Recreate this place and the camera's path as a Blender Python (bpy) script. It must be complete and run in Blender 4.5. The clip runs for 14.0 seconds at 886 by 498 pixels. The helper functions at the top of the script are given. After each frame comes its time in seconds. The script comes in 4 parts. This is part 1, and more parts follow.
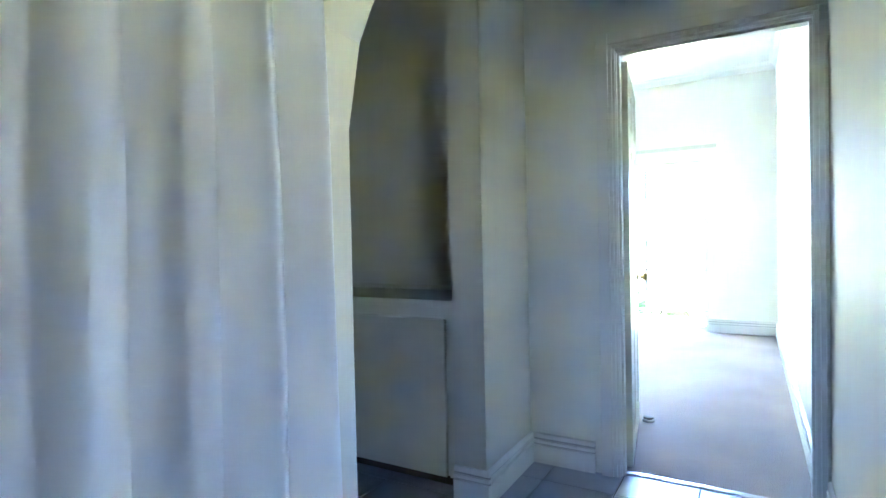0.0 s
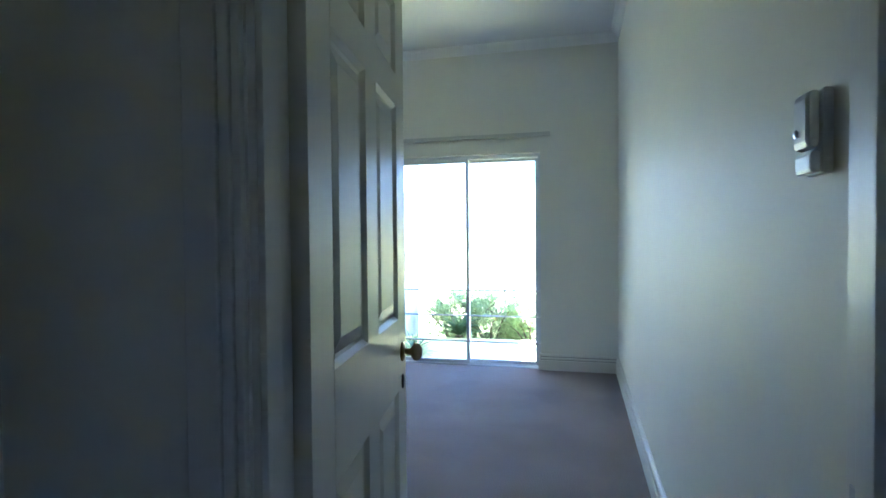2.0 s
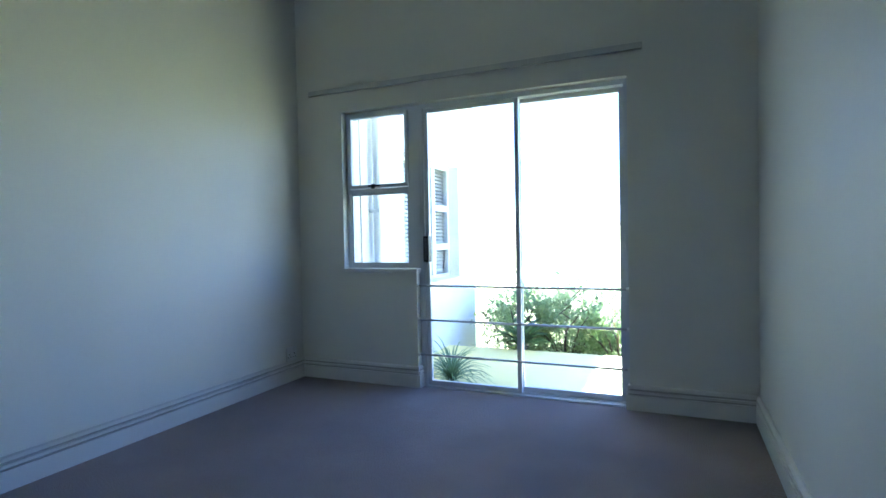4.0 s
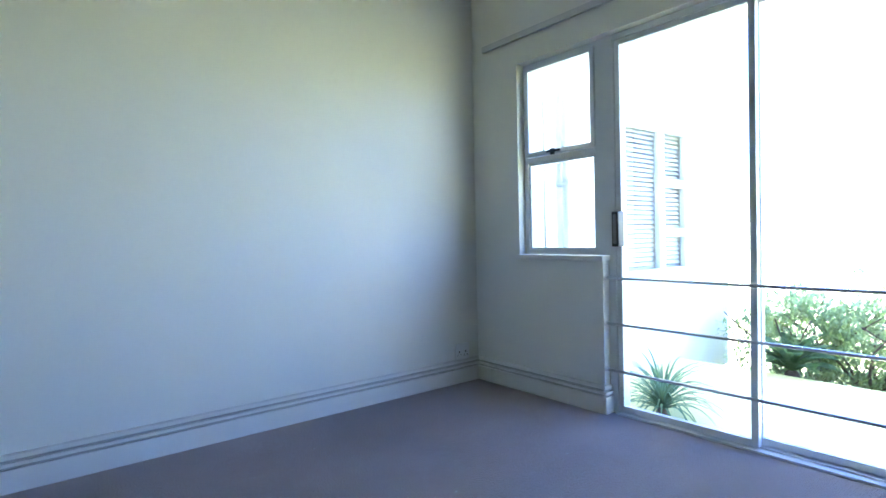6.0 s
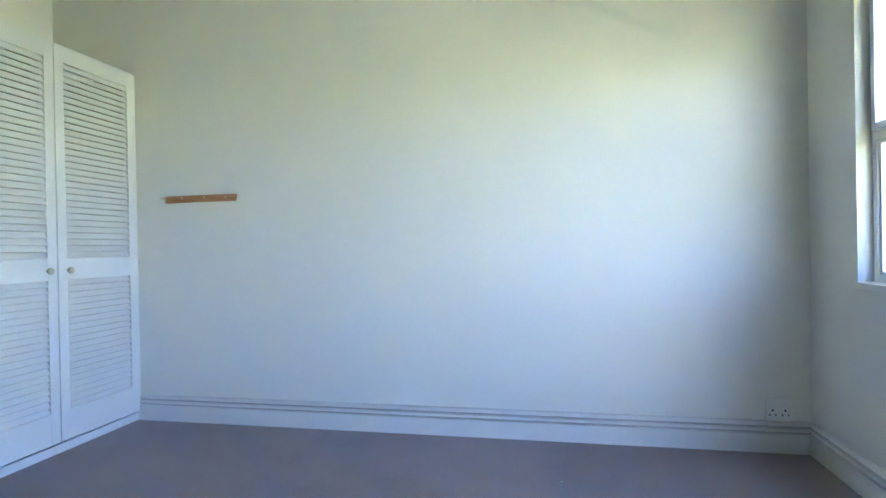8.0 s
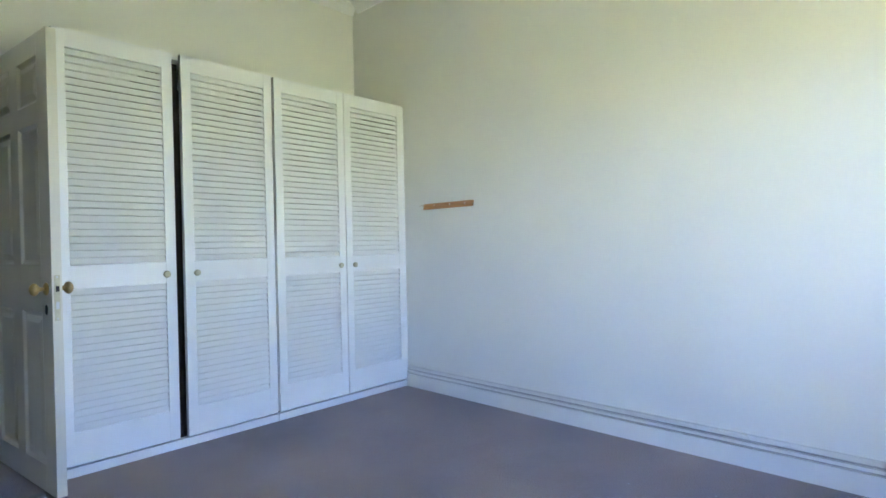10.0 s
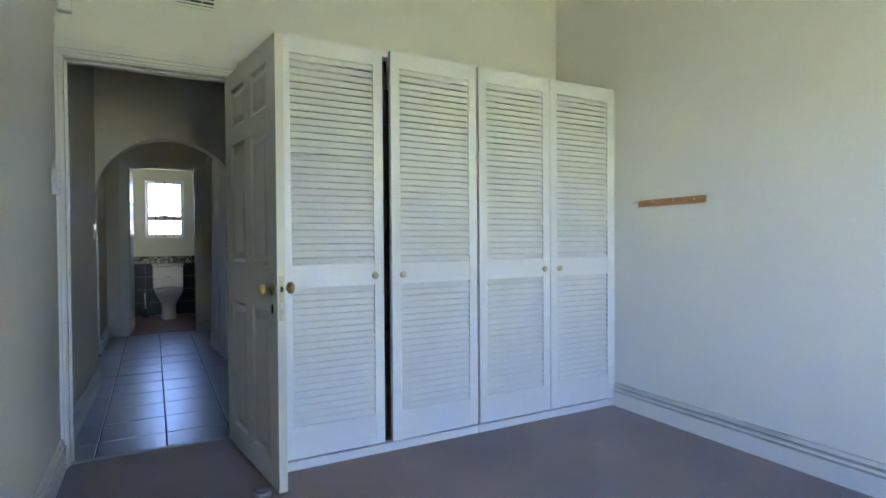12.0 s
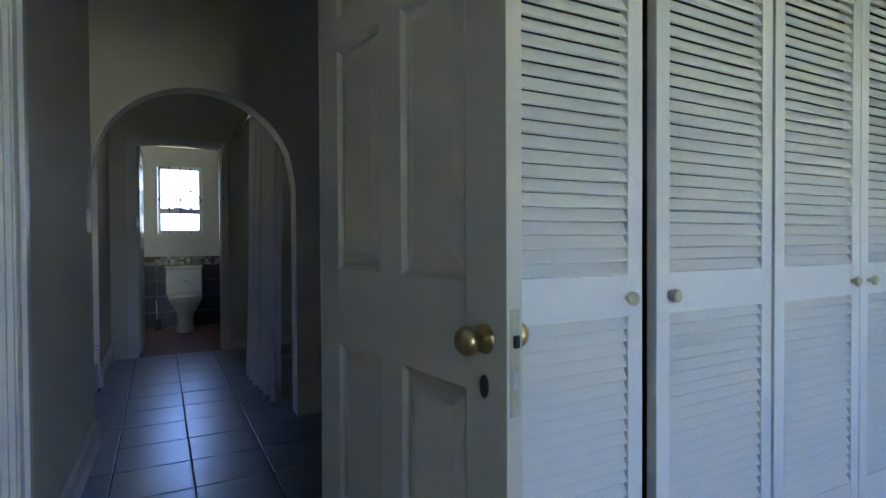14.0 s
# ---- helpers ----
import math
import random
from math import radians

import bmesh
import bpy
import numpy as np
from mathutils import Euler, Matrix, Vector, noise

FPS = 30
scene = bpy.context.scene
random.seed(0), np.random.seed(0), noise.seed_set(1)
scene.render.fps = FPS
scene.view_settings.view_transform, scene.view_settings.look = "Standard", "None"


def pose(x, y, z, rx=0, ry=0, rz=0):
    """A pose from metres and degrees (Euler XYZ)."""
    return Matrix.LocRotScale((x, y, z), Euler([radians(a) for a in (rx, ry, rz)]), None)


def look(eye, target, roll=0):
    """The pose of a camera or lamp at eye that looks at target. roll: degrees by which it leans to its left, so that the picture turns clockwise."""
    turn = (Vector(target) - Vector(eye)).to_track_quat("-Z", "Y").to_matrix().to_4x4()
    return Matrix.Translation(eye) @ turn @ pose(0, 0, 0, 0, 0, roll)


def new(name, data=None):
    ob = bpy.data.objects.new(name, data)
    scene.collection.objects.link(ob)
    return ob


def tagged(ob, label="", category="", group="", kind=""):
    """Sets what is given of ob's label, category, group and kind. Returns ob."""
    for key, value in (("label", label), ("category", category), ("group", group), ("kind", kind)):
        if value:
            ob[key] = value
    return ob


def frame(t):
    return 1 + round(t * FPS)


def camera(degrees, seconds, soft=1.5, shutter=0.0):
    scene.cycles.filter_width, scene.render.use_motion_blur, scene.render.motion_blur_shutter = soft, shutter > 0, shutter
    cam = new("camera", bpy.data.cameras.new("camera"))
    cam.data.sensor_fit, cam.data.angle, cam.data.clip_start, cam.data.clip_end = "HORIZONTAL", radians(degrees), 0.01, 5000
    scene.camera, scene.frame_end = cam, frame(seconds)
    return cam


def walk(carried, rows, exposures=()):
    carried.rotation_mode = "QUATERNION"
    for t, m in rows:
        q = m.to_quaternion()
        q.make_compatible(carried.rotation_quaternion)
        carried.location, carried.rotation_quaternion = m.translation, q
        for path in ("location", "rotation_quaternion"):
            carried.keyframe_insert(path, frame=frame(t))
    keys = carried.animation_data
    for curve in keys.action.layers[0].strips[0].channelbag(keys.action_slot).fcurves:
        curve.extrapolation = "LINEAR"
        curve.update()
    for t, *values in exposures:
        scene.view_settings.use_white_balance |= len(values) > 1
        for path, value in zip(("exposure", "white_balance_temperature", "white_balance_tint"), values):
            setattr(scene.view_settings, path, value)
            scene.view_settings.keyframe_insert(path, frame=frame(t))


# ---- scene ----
cam = camera(79.0, 14.0, soft=1.6)
PATH = [
    (0, (-0.257, -2.756, 1.168), (-1.251, -1.021, 1.13), -1.2),
    (0.5, (-0.281, -2.278, 1.163), (-1.014, -0.418, 1.122), -0.9),
    (1, (-0.325, -1.776, 1.239), (-0.941, 0.126, 1.185), -0.4),
    (1.5, (-0.353, -1.254, 1.243), (-0.884, 0.673, 1.2), -0.7),
    (2, (-0.361, -0.774, 1.251), (-0.845, 1.166, 1.205), -0.5),
    (2.2, (-0.389, -0.565, 1.231), (-0.86, 1.378, 1.189), -0.3),
    (4.3, (-0.442, 0.973, 1.045), (-1.383, 2.737, 0.994), -1.1),
    (4.5, (-0.471, 1.032, 1.018), (-1.519, 2.734, 0.968), -1.0),
    (5, (-0.519, 1.233, 0.974), (-1.733, 2.822, 0.923), -1.0),
    (5.5, (-0.459, 1.526, 0.962), (-1.775, 3.031, 0.919), -1.0),
    (6, (-0.405, 1.831, 0.972), (-1.969, 3.077, 0.927), -1.3),
    (6.5, (-0.304, 2.097, 1.004), (-2.121, 2.932, 0.971), -1.4),
    (7, (-0.278, 2.387, 1.023), (-2.217, 2.873, 0.986), -1.7),
    (7.2, (-0.27, 2.555, 0.995), (-2.252, 2.824, 0.981), -1.9),
    (9.3, (-0.312, 3.527, 1.083), (-2.012, 2.474, 1.038), -1.1),
    (9.5, (-0.334, 3.566, 1.039), (-1.963, 2.406, 1.021), -1.5),
    (10, (-0.372, 3.602, 1.059), (-1.824, 2.227, 1.044), -1.2),
    (10.5, (-0.417, 3.588, 1.102), (-1.691, 2.046, 1.079), -0.8),
    (11, (-0.427, 3.504, 1.126), (-1.56, 1.856, 1.097), -0.7),
    (11.5, (-0.429, 3.404, 1.13), (-1.446, 1.681, 1.098), -0.5),
    (12, (-0.412, 3.223, 1.115), (-1.361, 1.463, 1.083), -0.4),
    (12.5, (-0.382, 2.96, 1.094), (-1.304, 1.185, 1.058), -0.2),
    (13, (-0.397, 2.543, 1.081), (-1.313, 0.765, 1.038), -0.0),
    (13.5, (-0.376, 2.077, 1.079), (-1.289, 0.298, 1.045), -0.0),
    (14, (-0.338, 1.621, 1.09), (-1.27, -0.148, 1.058), -0.3),
]
EXPOSURES = [(0.0, 7.4, 4850, 24), (0.5, 7.05, 4850, 24), (1.0, 6.85, 4850, 24), (1.5, 6.0, 4850, 23), (2.0, 4.5, 4750, 23), (4.5, 3.48, 4650, 24), (5.0, 3.75, 4650, 24), (6.5, 4.57, 4900, 27),
             (7.0, 4.74, 4950, 27), (9.5, 4.75, 5130, 31), (11.0, 4.9, 5300, 31), (11.5, 4.8, 5300, 31), (12.5, 4.38, 5150, 31), (13.5, 4.08, 5020, 31), (14.0, 4.14, 5020, 31)]
walk(cam, [(t, look(e, g, r)) for t, e, g, r in PATH], EXPOSURES)

# ---- light ----
SUN_DIR = Vector((-0.27, -0.06, 0.96)).normalized()
world = bpy.data.worlds.new("sky")
scene.world = world
world.use_nodes = True
wn = world.node_tree
sky = wn.nodes.new("ShaderNodeTexSky")
sky.sky_type = "NISHITA"
sky.sun_disc = False
sky.sun_elevation = math.asin(SUN_DIR.z)
sky.sun_rotation = math.atan2(SUN_DIR.x, SUN_DIR.y)
sky.air_density, sky.dust_density, sky.ozone_density = 1.0, 0.8, 1.5
back = wn.nodes["Background"]
back.inputs["Strength"].default_value = 0.085
wn.links.new(sky.outputs["Color"], back.inputs["Color"])
sun = new("sun", bpy.data.lights.new("sun", "SUN"))
sun.data.energy, sun.data.angle, sun.data.color = 5.0, radians(0.5), (1.0, 0.95, 0.86)
sun.matrix_world = look(SUN_DIR * 30, (0, 0, 0))


# ---- materials ----
def rgb(c):
    return (*c, 1.0)


def material(name, base, rough=0.6, spread=0.06, scale=6.0, fine=180.0, bump=0.05, metal=0.0, per_object=0.0, coat=0.0, stretch=(1, 1, 1), dist=0.002, spec=0.5):
    """Base colour with a slow and a fine variation, a fine relief and, if asked for, a tone of its own for each piece."""
    m = bpy.data.materials.new(name)
    m.use_nodes = True
    nt = m.node_tree
    b = nt.nodes["Principled BSDF"]
    co = nt.nodes.new("ShaderNodeTexCoord")
    mp = nt.nodes.new("ShaderNodeMapping")
    mp.inputs["Scale"].default_value = stretch
    nt.links.new(co.outputs["Object"], mp.inputs["Vector"])
    slow = nt.nodes.new("ShaderNodeTexNoise")
    slow.inputs["Scale"].default_value, slow.inputs["Detail"].default_value = scale, 5
    grain = nt.nodes.new("ShaderNodeTexNoise")
    grain.inputs["Scale"].default_value, grain.inputs["Detail"].default_value = fine, 3
    for n in (slow, grain):
        nt.links.new(mp.outputs["Vector"], n.inputs["Vector"])
    add = nt.nodes.new("ShaderNodeMath")
    add.operation = "MULTIPLY_ADD"
    add.inputs[1].default_value = 0.5
    nt.links.new(grain.outputs["Fac"], add.inputs[0])
    nt.links.new(slow.outputs["Fac"], add.inputs[2])
    src = add.outputs[0]
    if per_object:
        oi = nt.nodes.new("ShaderNodeObjectInfo")
        ad2 = nt.nodes.new("ShaderNodeMath")
        ad2.operation = "MULTIPLY_ADD"
        ad2.inputs[1].default_value = per_object
        nt.links.new(oi.outputs["Random"], ad2.inputs[0])
        nt.links.new(src, ad2.inputs[2])
        src = ad2.outputs[0]
    ramp = nt.nodes.new("ShaderNodeMapRange")
    ramp.inputs["From Min"].default_value = 0.45
    ramp.inputs["From Max"].default_value = 1.05 + per_object
    ramp.inputs["To Min"].default_value = 1 - spread
    ramp.inputs["To Max"].default_value = 1 + spread
    nt.links.new(src, ramp.inputs["Value"])
    mul = nt.nodes.new("ShaderNodeVectorMath")
    mul.operation = "SCALE"
    mul.inputs[0].default_value = base
    nt.links.new(ramp.outputs["Result"], mul.inputs["Scale"])
    nt.links.new(mul.outputs["Vector"], b.inputs["Base Color"])
    b.inputs["Roughness"].default_value = rough
    b.inputs["Metallic"].default_value = metal
    b.inputs["Coat Weight"].default_value = coat
    b.inputs["Specular IOR Level"].default_value = spec
    bp = nt.nodes.new("ShaderNodeBump")
    bp.inputs["Strength"].default_value = bump
    bp.inputs["Distance"].default_value = dist
    nt.links.new(add.outputs[0], bp.inputs["Height"])
    nt.links.new(bp.outputs["Normal"], b.inputs["Normal"])
    return m


def glass_material():
    m = bpy.data.materials.new("window_glass")
    m.use_nodes = True
    b = m.node_tree.nodes["Principled BSDF"]
    b.inputs["Base Color"].default_value = (0.96, 0.98, 0.97, 1)
    b.inputs["Roughness"].default_value = 0.0
    b.inputs["IOR"].default_value = 1.1
    b.inputs["Transmission Weight"].default_value = 1.0
    return m


PAINT = material("wall_paint", (0.76, 0.75, 0.67), rough=0.55, spread=0.025, scale=2.2, fine=90, bump=0.12, dist=0.002)
HALL_PAINT = material("hall_wall_paint", (0.70, 0.67, 0.57), rough=0.62, spec=0.06, spread=0.03, scale=2.0, fine=60, bump=0.15, dist=0.003)
CEIL = material("ceiling_paint", (0.82, 0.82, 0.79), rough=0.8, spread=0.02, scale=2, fine=60, bump=0.08)
TRIM = material("trim_gloss_paint", (0.74, 0.73, 0.68), rough=0.35, spread=0.03, scale=5, fine=120, bump=0.06, dist=0.001)
LOUVRE = material("louvre_paint", (0.75, 0.75, 0.72), rough=0.4, spread=0.025, scale=7, fine=140, bump=0.05, dist=0.001, per_object=0.02)
DOORPAINT = material("door_paint", (0.60, 0.57, 0.47), rough=0.33, spread=0.03, scale=4, fine=100, bump=0.08, dist=0.001, stretch=(3, 3, 0.6))
ALU = material("white_aluminium", (0.70, 0.72, 0.74), rough=0.35, spread=0.03, scale=8, fine=200, bump=0.02)
STEEL = material("brushed_steel", (0.55, 0.56, 0.58), rough=0.28, metal=1.0, spread=0.08, fine=300, bump=0.03)
BRASS = material("aged_brass", (0.46, 0.35, 0.16), rough=0.28, metal=1.0, spread=0.25, scale=30, fine=250, bump=0.05)
PALEBRASS = material("pale_knob_lacquer", (0.48, 0.45, 0.31), rough=0.4, spread=0.15, scale=30, bump=0.05)
BLACK = material("black_plastic", (0.025, 0.026, 0.03), rough=0.35, spread=0.15, scale=20, bump=0.03)
# Near-black for painted shade in slots and pin holes, and for the latch.
DARK = material("shade_and_latch_black", (0.03, 0.03, 0.03), rough=0.9, spread=0.1)
PLASTIC = material("white_plastic", (0.78, 0.78, 0.75), rough=0.35, spread=0.02, bump=0.01)
RUBBER = material("grey_rubber", (0.22, 0.22, 0.22), rough=0.6, spread=0.05)
WOOD = material("bare_pine", (0.42, 0.22, 0.09), rough=0.7, spread=0.3, scale=5, fine=60, bump=0.4, stretch=(6, 1, 12))
PLASTER = material("raw_plaster", (0.62, 0.55, 0.44), rough=0.9, spread=0.15, scale=30, fine=200, bump=0.5)
CERAMIC = material("white_ceramic", (0.82, 0.82, 0.80), rough=0.08, spread=0.01, bump=0.0, coat=0.3)
CURTAIN = material("white_cotton", (0.86, 0.85, 0.84), rough=0.9, spread=0.03, scale=5, fine=400, bump=0.15, dist=0.001)
TILE = material("slate_blue_floor_tile", (0.23, 0.24, 0.29), rough=0.33, spec=1.0, coat=1.0, spread=0.22, scale=5, fine=60, bump=0.25, per_object=0.35, dist=0.002)
TILE.node_tree.nodes["Principled BSDF"].inputs["Coat Roughness"].default_value = 0.30
GROUT = material("dark_grout", (0.035, 0.033, 0.032), rough=0.9, spread=0.15, scale=20, bump=0.3)
BATHTILE = material("charcoal_wall_tile", (0.045, 0.045, 0.05), rough=0.2, spread=0.2, scale=6, fine=80, bump=0.1, per_object=0.4)
BATHGROUT = material("pale_grout", (0.30, 0.29, 0.27), rough=0.9, spread=0.1, bump=0.2)
# Grey that paints both shade and dust into the skirting grooves.
SHADE_DUST = material("groove_shade_dust", (0.44, 0.43, 0.41), rough=0.95, spread=0.3, scale=4, bump=0.2)
# Dark brown: imitated shade inside the wardrobes, and the hall cupboard's own kickboard.
SHADE_KICK = material("shade_and_kickboard_brown", (0.07, 0.05, 0.035), rough=0.8, spread=0.25, scale=8, fine=90, bump=0.2)
CREAM = material("cream_cupboard_paint", (0.70, 0.67, 0.54), rough=0.45, spread=0.05, scale=5, fine=120, bump=0.06, dist=0.001)
REDFLOOR = material("terracotta_floor", (0.20, 0.07, 0.045), rough=0.3, spread=0.2, scale=6, bump=0.15)
EXTWALL = material("exterior_white_plaster", (0.80, 0.79, 0.75), rough=0.85, spread=0.05, scale=3, fine=80, bump=0.4, dist=0.004)
# Yellowed to tint the light that bounces up onto the bedroom walls.
PAVING = material("bounce_tinted_paving", (0.72, 0.66, 0.28), rough=0.85, spread=0.12, scale=2, fine=60, bump=0.4, dist=0.004, per_object=0.2)
SOIL = material("dry_grass_ground", (0.33, 0.32, 0.12), rough=0.95, spread=0.4, scale=0.6, fine=12, bump=0.6, dist=0.05)
ROOF = material("roof_tiles_grey", (0.22, 0.20, 0.19), rough=0.8, spread=0.2, scale=4, bump=0.4)
BARK = material("bark", (0.14, 0.10, 0.07), rough=0.9, spread=0.3, scale=12, bump=0.8, dist=0.01)
GLASS = glass_material()


def carpet_material():
    m = material("loop_pile_carpet", (0.250, 0.196, 0.174), rough=0.85, spread=0.42, scale=1.3, fine=95, bump=1.0, dist=0.012, spec=0.2)
    nt = m.node_tree
    b = nt.nodes["Principled BSDF"]
    wave = nt.nodes.new("ShaderNodeTexWave")
    wave.wave_type, wave.bands_direction = "BANDS", "X"
    wave.inputs["Scale"].default_value = 40
    wave.inputs["Distortion"].default_value = 5
    wave.inputs["Detail"].default_value = 3
    wave.inputs["Detail Scale"].default_value = 4
    co = nt.nodes.new("ShaderNodeTexCoord")
    nt.links.new(co.outputs["Object"], wave.inputs["Vector"])
    bp = nt.nodes.new("ShaderNodeBump")
    bp.inputs["Strength"].default_value, bp.inputs["Distance"].default_value = 0.5, 0.004
    nt.links.new(wave.outputs["Fac"], bp.inputs["Height"])
    old = b.inputs["Normal"].links[0].from_node
    nt.links.new(old.outputs["Normal"], bp.inputs["Normal"])
    nt.links.new(bp.outputs["Normal"], b.inputs["Normal"])
    b.inputs["Sheen Weight"].default_value = 0.4
    b.inputs["Sheen Roughness"].default_value = 0.4
    return m


def leaf_material(name, base, dark):
    m = bpy.data.materials.new(name)
    m.use_nodes = True
    nt = m.node_tree
    b = nt.nodes["Principled BSDF"]
    geo = nt.nodes.new("ShaderNodeNewGeometry")
    mix = nt.nodes.new("ShaderNodeMix")
    mix.data_type = "RGBA"
    mix.inputs["A"].default_value, mix.inputs["B"].default_value = rgb(dark), rgb(base)
    nt.links.new(geo.outputs["Random Per Island"], mix.inputs["Factor"])
    nt.links.new(mix.outputs["Result"], b.inputs["Base Color"])
    b.inputs["Roughness"].default_value = 0.45
    b.inputs["Transmission Weight"].default_value = 0.0
    tr = nt.nodes.new("ShaderNodeBsdfTranslucent")
    nt.links.new(mix.outputs["Result"], tr.inputs["Color"])
    ms = nt.nodes.new("ShaderNodeMixShader")
    ms.inputs[0].default_value = 0.6
    out = nt.nodes["Material Output"]
    nt.links.new(b.outputs[0], ms.inputs[1])
    nt.links.new(tr.outputs[0], ms.inputs[2])
    nt.links.new(ms.outputs[0], out.inputs["Surface"])
    return m


CARPET = carpet_material()
LEAF = leaf_material("shrub_leaf", (0.42, 0.50, 0.22), (0.26, 0.35, 0.13))
LEAF2 = leaf_material("light_shrub_leaf", (0.44, 0.50, 0.22), (0.26, 0.34, 0.13))
PALM = leaf_material("frond_leaf", (0.22, 0.32, 0.13), (0.13, 0.21, 0.08))
SPIKE = leaf_material("strap_leaf", (0.26, 0.36, 0.20), (0.15, 0.23, 0.12))


# ---- mesh helpers ----
def link(name, bm, mat, smooth=False):
    me = bpy.data.meshes.new(name)
    bmesh.ops.recalc_face_normals(bm, faces=bm.faces)
    bm.to_mesh(me)
    bm.free()
    me.materials.append(mat)
    if smooth:
        for p in me.polygons:
            p.use_smooth = True
    return new(name, me)


def part(name, bm, mat, parent, label="", smooth=False):
    ob = link(name, bm, mat, smooth)
    ob.parent = parent
    if label:
        tagged(ob, label=label)
    return ob


def empty(name, m=None):
    ob = new(name)
    ob.empty_display_size = 0.1
    if m is not None:
        ob.matrix_world = m
    return ob


def box(bm, x0, x1, y0, y1, z0, z1, bevel=0.0):
    r = bmesh.ops.create_cube(bm, size=1.0, matrix=Matrix.LocRotScale(((x0 + x1) / 2, (y0 + y1) / 2, (z0 + z1) / 2), None, (abs(x1 - x0), abs(y1 - y0), abs(z1 - z0))))
    if bevel:
        edges = list({e for v in r["verts"] for e in v.link_edges})
        bmesh.ops.bevel(bm, geom=edges, offset=bevel, segments=2, affect="EDGES", profile=0.6)
    return bm


def boxes(*rows, bevel=0.0):
    bm = bmesh.new()
    for r in rows:
        box(bm, *r, bevel=bevel)
    return bm


def lathe(bm, profile, m=None, steps=20):
    """A solid of revolution round z from (radius, height) pairs."""
    m = m or Matrix()
    rings = []
    for r, z in profile:
        if r < 1e-5:
            rings.append([bm.verts.new(m @ Vector((0, 0, z)))])
        else:
            rings.append([bm.verts.new(m @ Vector((r * math.cos(2 * math.pi * i / steps), r * math.sin(2 * math.pi * i / steps), z))) for i in range(steps)])
    for a, b in zip(rings, rings[1:]):
        for i in range(steps):
            j = (i + 1) % steps
            if len(a) == 1 and len(b) > 1:
                bm.faces.new((a[0], b[i], b[j]))
            elif len(b) == 1 and len(a) > 1:
                bm.faces.new((a[i], a[j], b[0]))
            elif len(a) > 1:
                bm.faces.new((a[i], a[j], b[j], b[i]))
    for ring, flip in ((rings[0], True), (rings[-1], False)):
        if len(ring) > 1:
            bm.faces.new(ring[::-1] if flip else ring)
    return bm


def rod(bm, a, b, r, steps=12):
    a, b = Vector(a), Vector(b)
    q = (b - a).to_track_quat("Z", "Y").to_matrix().to_4x4()
    return lathe(bm, [(r, 0), (r, (b - a).length)], Matrix.Translation(a) @ q, steps)


def sweep(bm, profile, a, b, out):
    """Pulls a profile of (depth, height) pairs straight from a to b; out is the way that depth grows."""
    a, b, out = Vector(a), Vector(b), Vector(out)
    ends = [[bm.verts.new(p + out * d + Vector((0, 0, z))) for d, z in profile] for p in (a, b)]
    n = len(profile)
    for i in range(n):
        j = (i + 1) % n
        bm.faces.new((ends[0][i], ends[0][j], ends[1][j], ends[1][i]))
    bm.faces.new(ends[0][::-1])
    bm.faces.new(ends[1])
    return bm


def arch_wall(bm, u0, u1, top, spring, rise, lo, hi, w0, w1, along="x", steps=28):
    """A wall from lo to hi, w0 to w1 thick, up to top, with an arched opening from u0 to u1."""
    def v(u, w, z):
        return bm.verts.new((u, w, z) if along == "x" else (w, u, z))
    us = [u0 + (u1 - u0) * i / steps for i in range(steps + 1)]
    mid, half = (u0 + u1) / 2, (u1 - u0) / 2
    zs = [spring + rise * math.sqrt(max(0, 1 - ((u - mid) / half) ** 2)) for u in us]
    low = [(v(u, w0, z), v(u, w1, z)) for u, z in zip(us, zs)]
    high = [(v(u, w0, top), v(u, w1, top)) for u in us]
    for i in range(steps):
        bm.faces.new((low[i][0], low[i + 1][0], high[i + 1][0], high[i][0]))
        bm.faces.new((low[i][1], high[i][1], high[i + 1][1], low[i + 1][1]))
        bm.faces.new((low[i][0], low[i][1], low[i + 1][1], low[i + 1][0]))
        bm.faces.new((high[i][0], high[i + 1][0], high[i + 1][1], high[i][1]))
    for a, b in ((lo, u0), (u1, hi)):
        if b - a > 1e-4:
            if along == "x":
                box(bm, a, b, w0, w1, 0, top)
            else:
                box(bm, w0, w1, a, b, 0, top)
    return bm


def structure(name, bm, mat, label, category, smooth=False):
    return tagged(link(name, bm, mat, smooth), label, category, kind="structure")


# ---- plan ----
W, L, H = 3.14, 4.30, 3.05          # bedroom
WT = 0.24                            # outer wall
DT = 0.11                            # door wall
DX0, DX1, DH = -0.805, -0.032, 2.035   # bedroom doorway
HX0, HX1 = -1.265, 0.022               # hall
AY = -1.75                           # arch
AX = -0.022                            # right end of the hall wall at the arch; the hall runs a little askew
BY = -4.18                           # bathroom wall
LIN = 2.03                          # head of the window
SX0, SX1 = -2.127, -0.69             # sliding door
WX0 = -2.735                          # small window
SILL = 0.845

